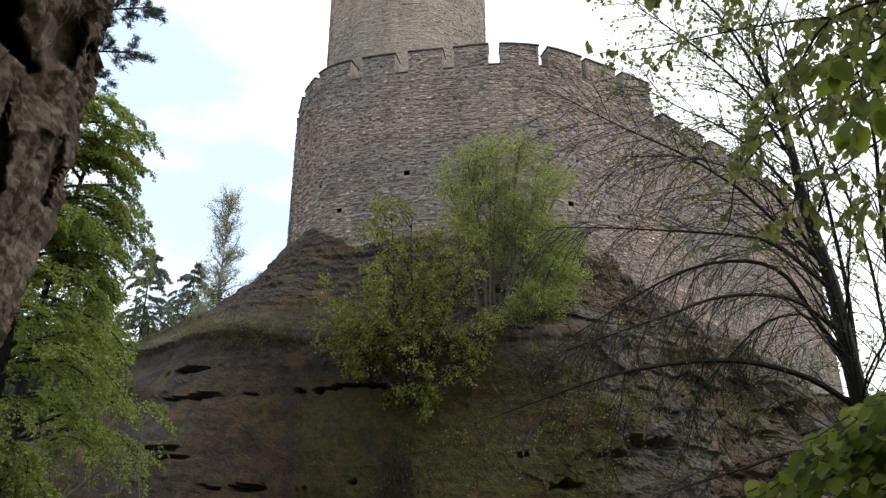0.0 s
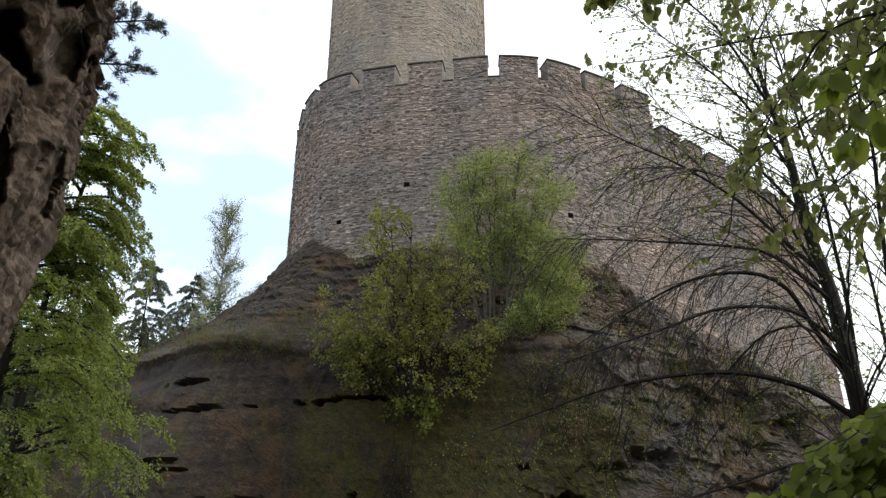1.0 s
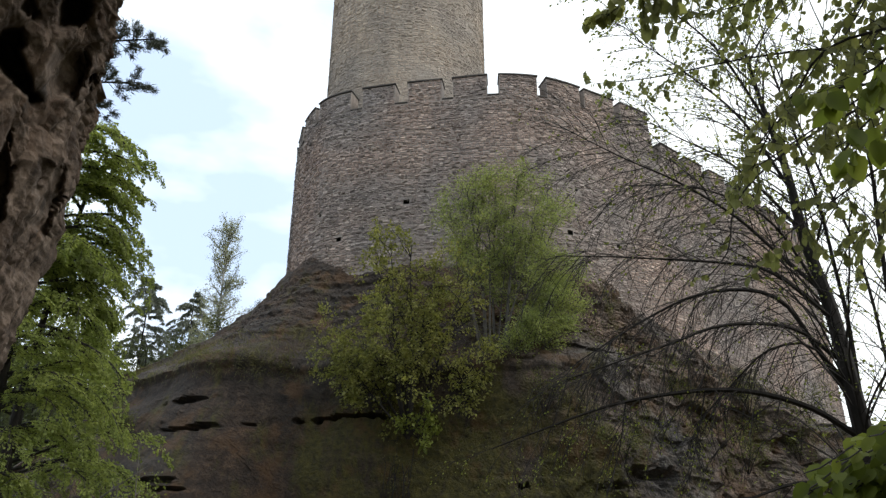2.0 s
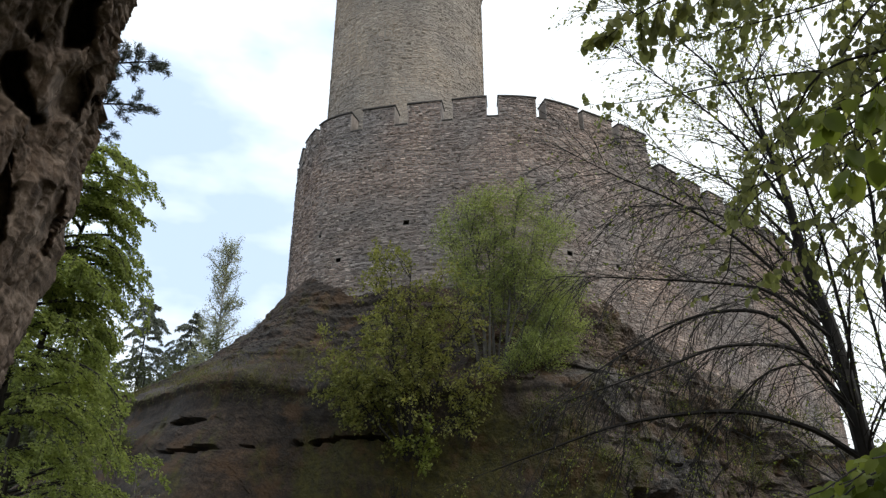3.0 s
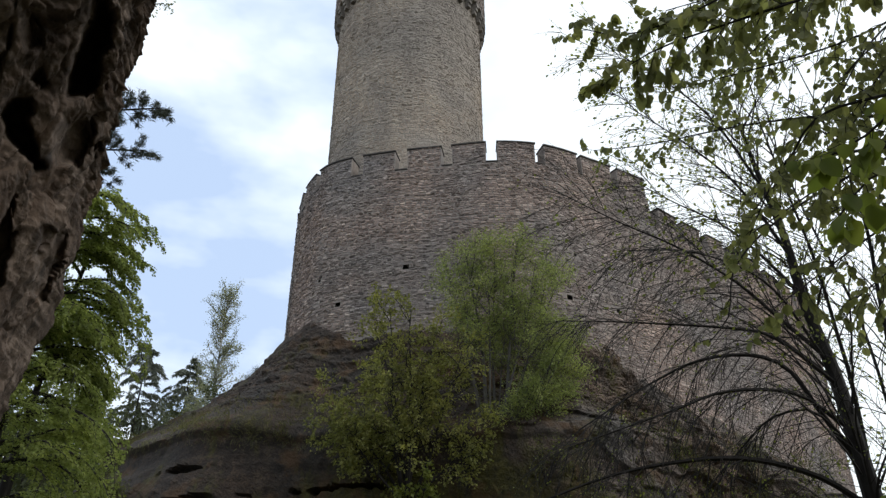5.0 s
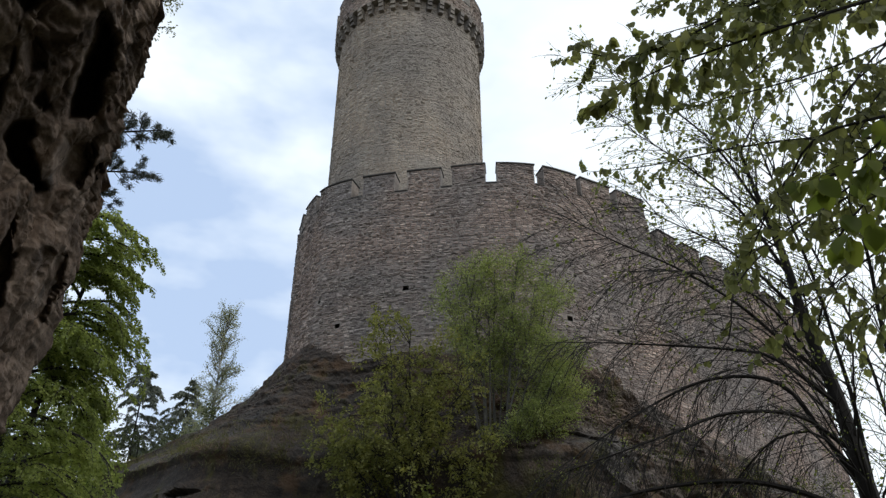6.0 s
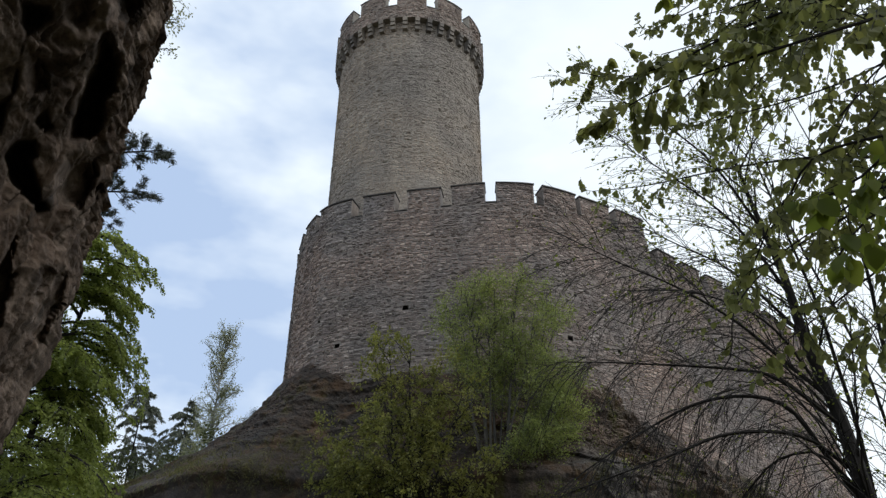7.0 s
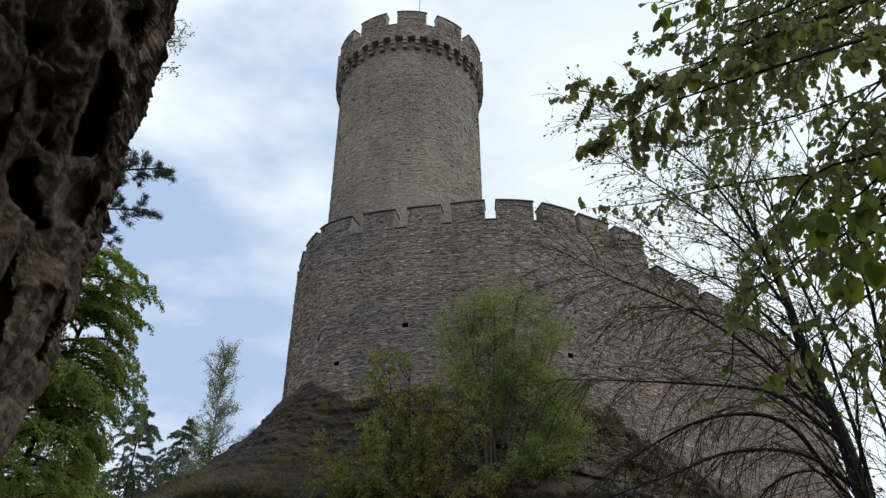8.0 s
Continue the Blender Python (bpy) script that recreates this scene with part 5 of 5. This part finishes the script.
# ---- plants and litter on the rock slope ----
def build_slope_plants():
    rng = np.random.default_rng(77)
    P, Wy, Nn, S = [], [], [], []
    for k in range(9500):
        s = rng.uniform(7.0, 20.0)
        v = rng.choice([rng.uniform(0.40, 0.55), rng.normal(0.535, 0.012)])
        if noise.noise((s * 0.9, v * 14, 2.0)) < -0.12:
            continue
        P.append(hill_point(s, v))
        Wy.append((rng.normal(0, 0.5), rng.normal(-0.25, 0.5), rng.uniform(-0.3, 1.0)))
        Nn.append(rng.normal(0, 1, 3))
        S.append(rng.uniform(0.10, 0.32))
    for k in range(1500):
        s, v = rng.uniform(7.0, 20.0), rng.normal(0.552, 0.007)
        if noise.noise((s * 1.1, 3.0, 2.0)) < -0.2:
            continue
        P.append(np.array(hill_point(s, v)) + (0, -0.04, 0.05))
        Wy.append((rng.normal(0, 0.25), rng.normal(-0.5, 0.2), -rng.uniform(0.3, 1.2)))
        Nn.append(rng.normal(0, 1, 3))
        S.append(rng.uniform(0.08, 0.26))
    ob = part("grass", leaves(P, Wy, Nn, np.array(S), "needle"), L_GRASS, None, "dry tufts of grass along the ledge of the rock", "stuff")
    ob["category"] = "grass"
    # low leafy growth over the slope
    P, Wy, Nn, S = [], [], [], []
    for k in range(9000):
        s, v = rng.uniform(20.0, 36.0), rng.uniform(0.30, 0.97)
        if noise.noise((s * 0.5, v * 9, 8.0)) < 0.12:
            continue
        p = np.array(hill_point(s, v)) + rng.normal(0, 0.12, 3) + (0, -0.1, 0.08)
        P.append(p)
        Wy.append((rng.normal(0, 0.7), rng.normal(-0.4, 0.5), rng.normal(0.2, 0.6)))
        Nn.append(rng.normal(0, 1, 3))
        S.append(rng.uniform(0.05, 0.10))
    ob = part("undergrowth", leaves(P, Wy, Nn, S), L_LOW, None, "low green growth over the broken slope", "stuff")
    ob["category"] = "undergrowth"
    for s, v, h in ((24.6, 0.62, 1.3), (26.2, 0.72, 1.6), (28.2, 0.60, 1.5), (30.0, 0.70, 1.7), (25.4, 0.86, 1.4), (31.5, 0.55, 1.2), (33.5, 0.62, 1.6), (35.5, 0.5, 1.4), (13.2, 0.82, 1.5), (12.4, 0.74, 1.2)):
        x, y, z = hill_point(s, v)
        ends = [((x + rng.uniform(-0.9, 0.9), y - rng.uniform(0.2, 0.9), z + h * rng.uniform(0.6, 1.1)), 0.022) for _ in range(4)]
        broadleaf("shrub", "sparse twiggy shrub with first small leaves on the slope", "shrub", (x, y, z - 0.1), ends, rng, L_LOW, M_BARK, 0.06, 7, 0.45, 6, 0.06, limb_n=6, limb_l=0.45, group="sparse shrubs on the slope")
    for s, v, h in ((11.6, 0.86, 1.6), (12.0, 0.93, 1.8), (13.6, 0.92, 1.5), (10.8, 0.8, 1.4), (12.8, 0.66, 1.0)):
        x, y, z = hill_point(s, v)
        ends = [((x + rng.uniform(-0.9, 0.9), y - rng.uniform(0.2, 0.9), z + h * rng.uniform(0.6, 1.1)), 0.022) for _ in range(5)]
        broadleaf("shrub", "sparse twiggy shrub with first small leaves on the slope", "shrub", (x, y, z - 0.1), ends, rng, L_LOW, M_BARK, 0.07, 8, 0.5, 8, 0.07, limb_n=7, limb_l=0.45, group="sparse shrubs on the slope")
    x, y, z = min((hill_point(5 + 0.25 * a, 0.1 + 0.02 * b) for a in range(24) for b in range(20)), key=lambda p: math.dist(p, (-11.5, 40.0, 13.9)))
    broadleaf("pine_sapling", "small dark pine sapling on the rock edge", "tree", (x, y, z - 0.1), [((x + 0.1, y, z + 2.0), 0.05), ((x - 0.3, y - 0.1, z + 1.5), 0.03), ((x + 0.5, y, z + 1.3), 0.03)], rng, L_PINE, M_BARK, 0.11, 8, 0.45, 22, 0.1, "tuft", limb_n=8, limb_l=0.32)
    broadleaf("sapling", "thin pale sapling with a few small leaves before the rock", "tree", (-4.4, 11.0, -0.1), [((-4.5, 11.0, 3.25), 0.022), ((-4.75, 11.1, 2.75), 0.014)], rng, L_BUD, M_GREYBARK, 0.045, 5, 0.3, 7, 0.05, limb_n=8, limb_l=0.16)
    t = thing("dead_branch", "bare grey dead branch leaning by the foot of the rock", "branch", at=(-5.9, 11.6, 0))
    line, _ = smooth_line([(-0.5, -0.1, -0.1), (-0.1, 0, 1.6), (0.5, 0.1, 2.35), (1.3, 0.1, 2.95)], 0.15)
    part("limb", tube(line, taper(line, 0.035, 0.008), 6), M_GREYBARK, t)
    part("twig_work", tubes(twiggy(rng, line, 0.008, 12, 0.5, 0.7, 0.0, 0.4, 5, 0.1), 0.4, 4), M_GREYBARK, t, "", "stuff")
    # dead stems hanging down the rock under the yellow-green shrub
    t = thing("creeper", "tangle of dead brown stems hanging down the rock", "creeper", at=(-1.4, 26.2, 5.6))
    bits, ways = [], []
    for k in range(34):
        s0, v = 20.2 + rng.normal(0, 0.3), 0.66 + rng.uniform(0, 0.1)
        line = []
        for q in range(7):
            s0 += rng.normal(-0.02, 0.13)
            v += rng.uniform(-0.005, 0.045)
            p = np.array(hill_point(s0, min(v, 0.99))) - np.array((-1.4, 26.2, 5.6)) + np.array((0, -0.05 - rng.uniform(0, 0.25), 0))
            line.append(p)
            if rng.random() < 0.5:
                bits.extend([p + rng.normal(0, 0.06, 3) for _ in range(4)])
                ways.extend([rng.normal(0, 1, 3) for _ in range(4)])
        part("stem", tube(line, taper(line, 0.016, 0.006), 4), M_BARK, t)
    part("withered_leaf", leaves(*leaf_set(rng, bits, ways, 0.09, 0.05), "small"), L_GRASS, t, "withered leaves", "stuff")


build_slope_plants()
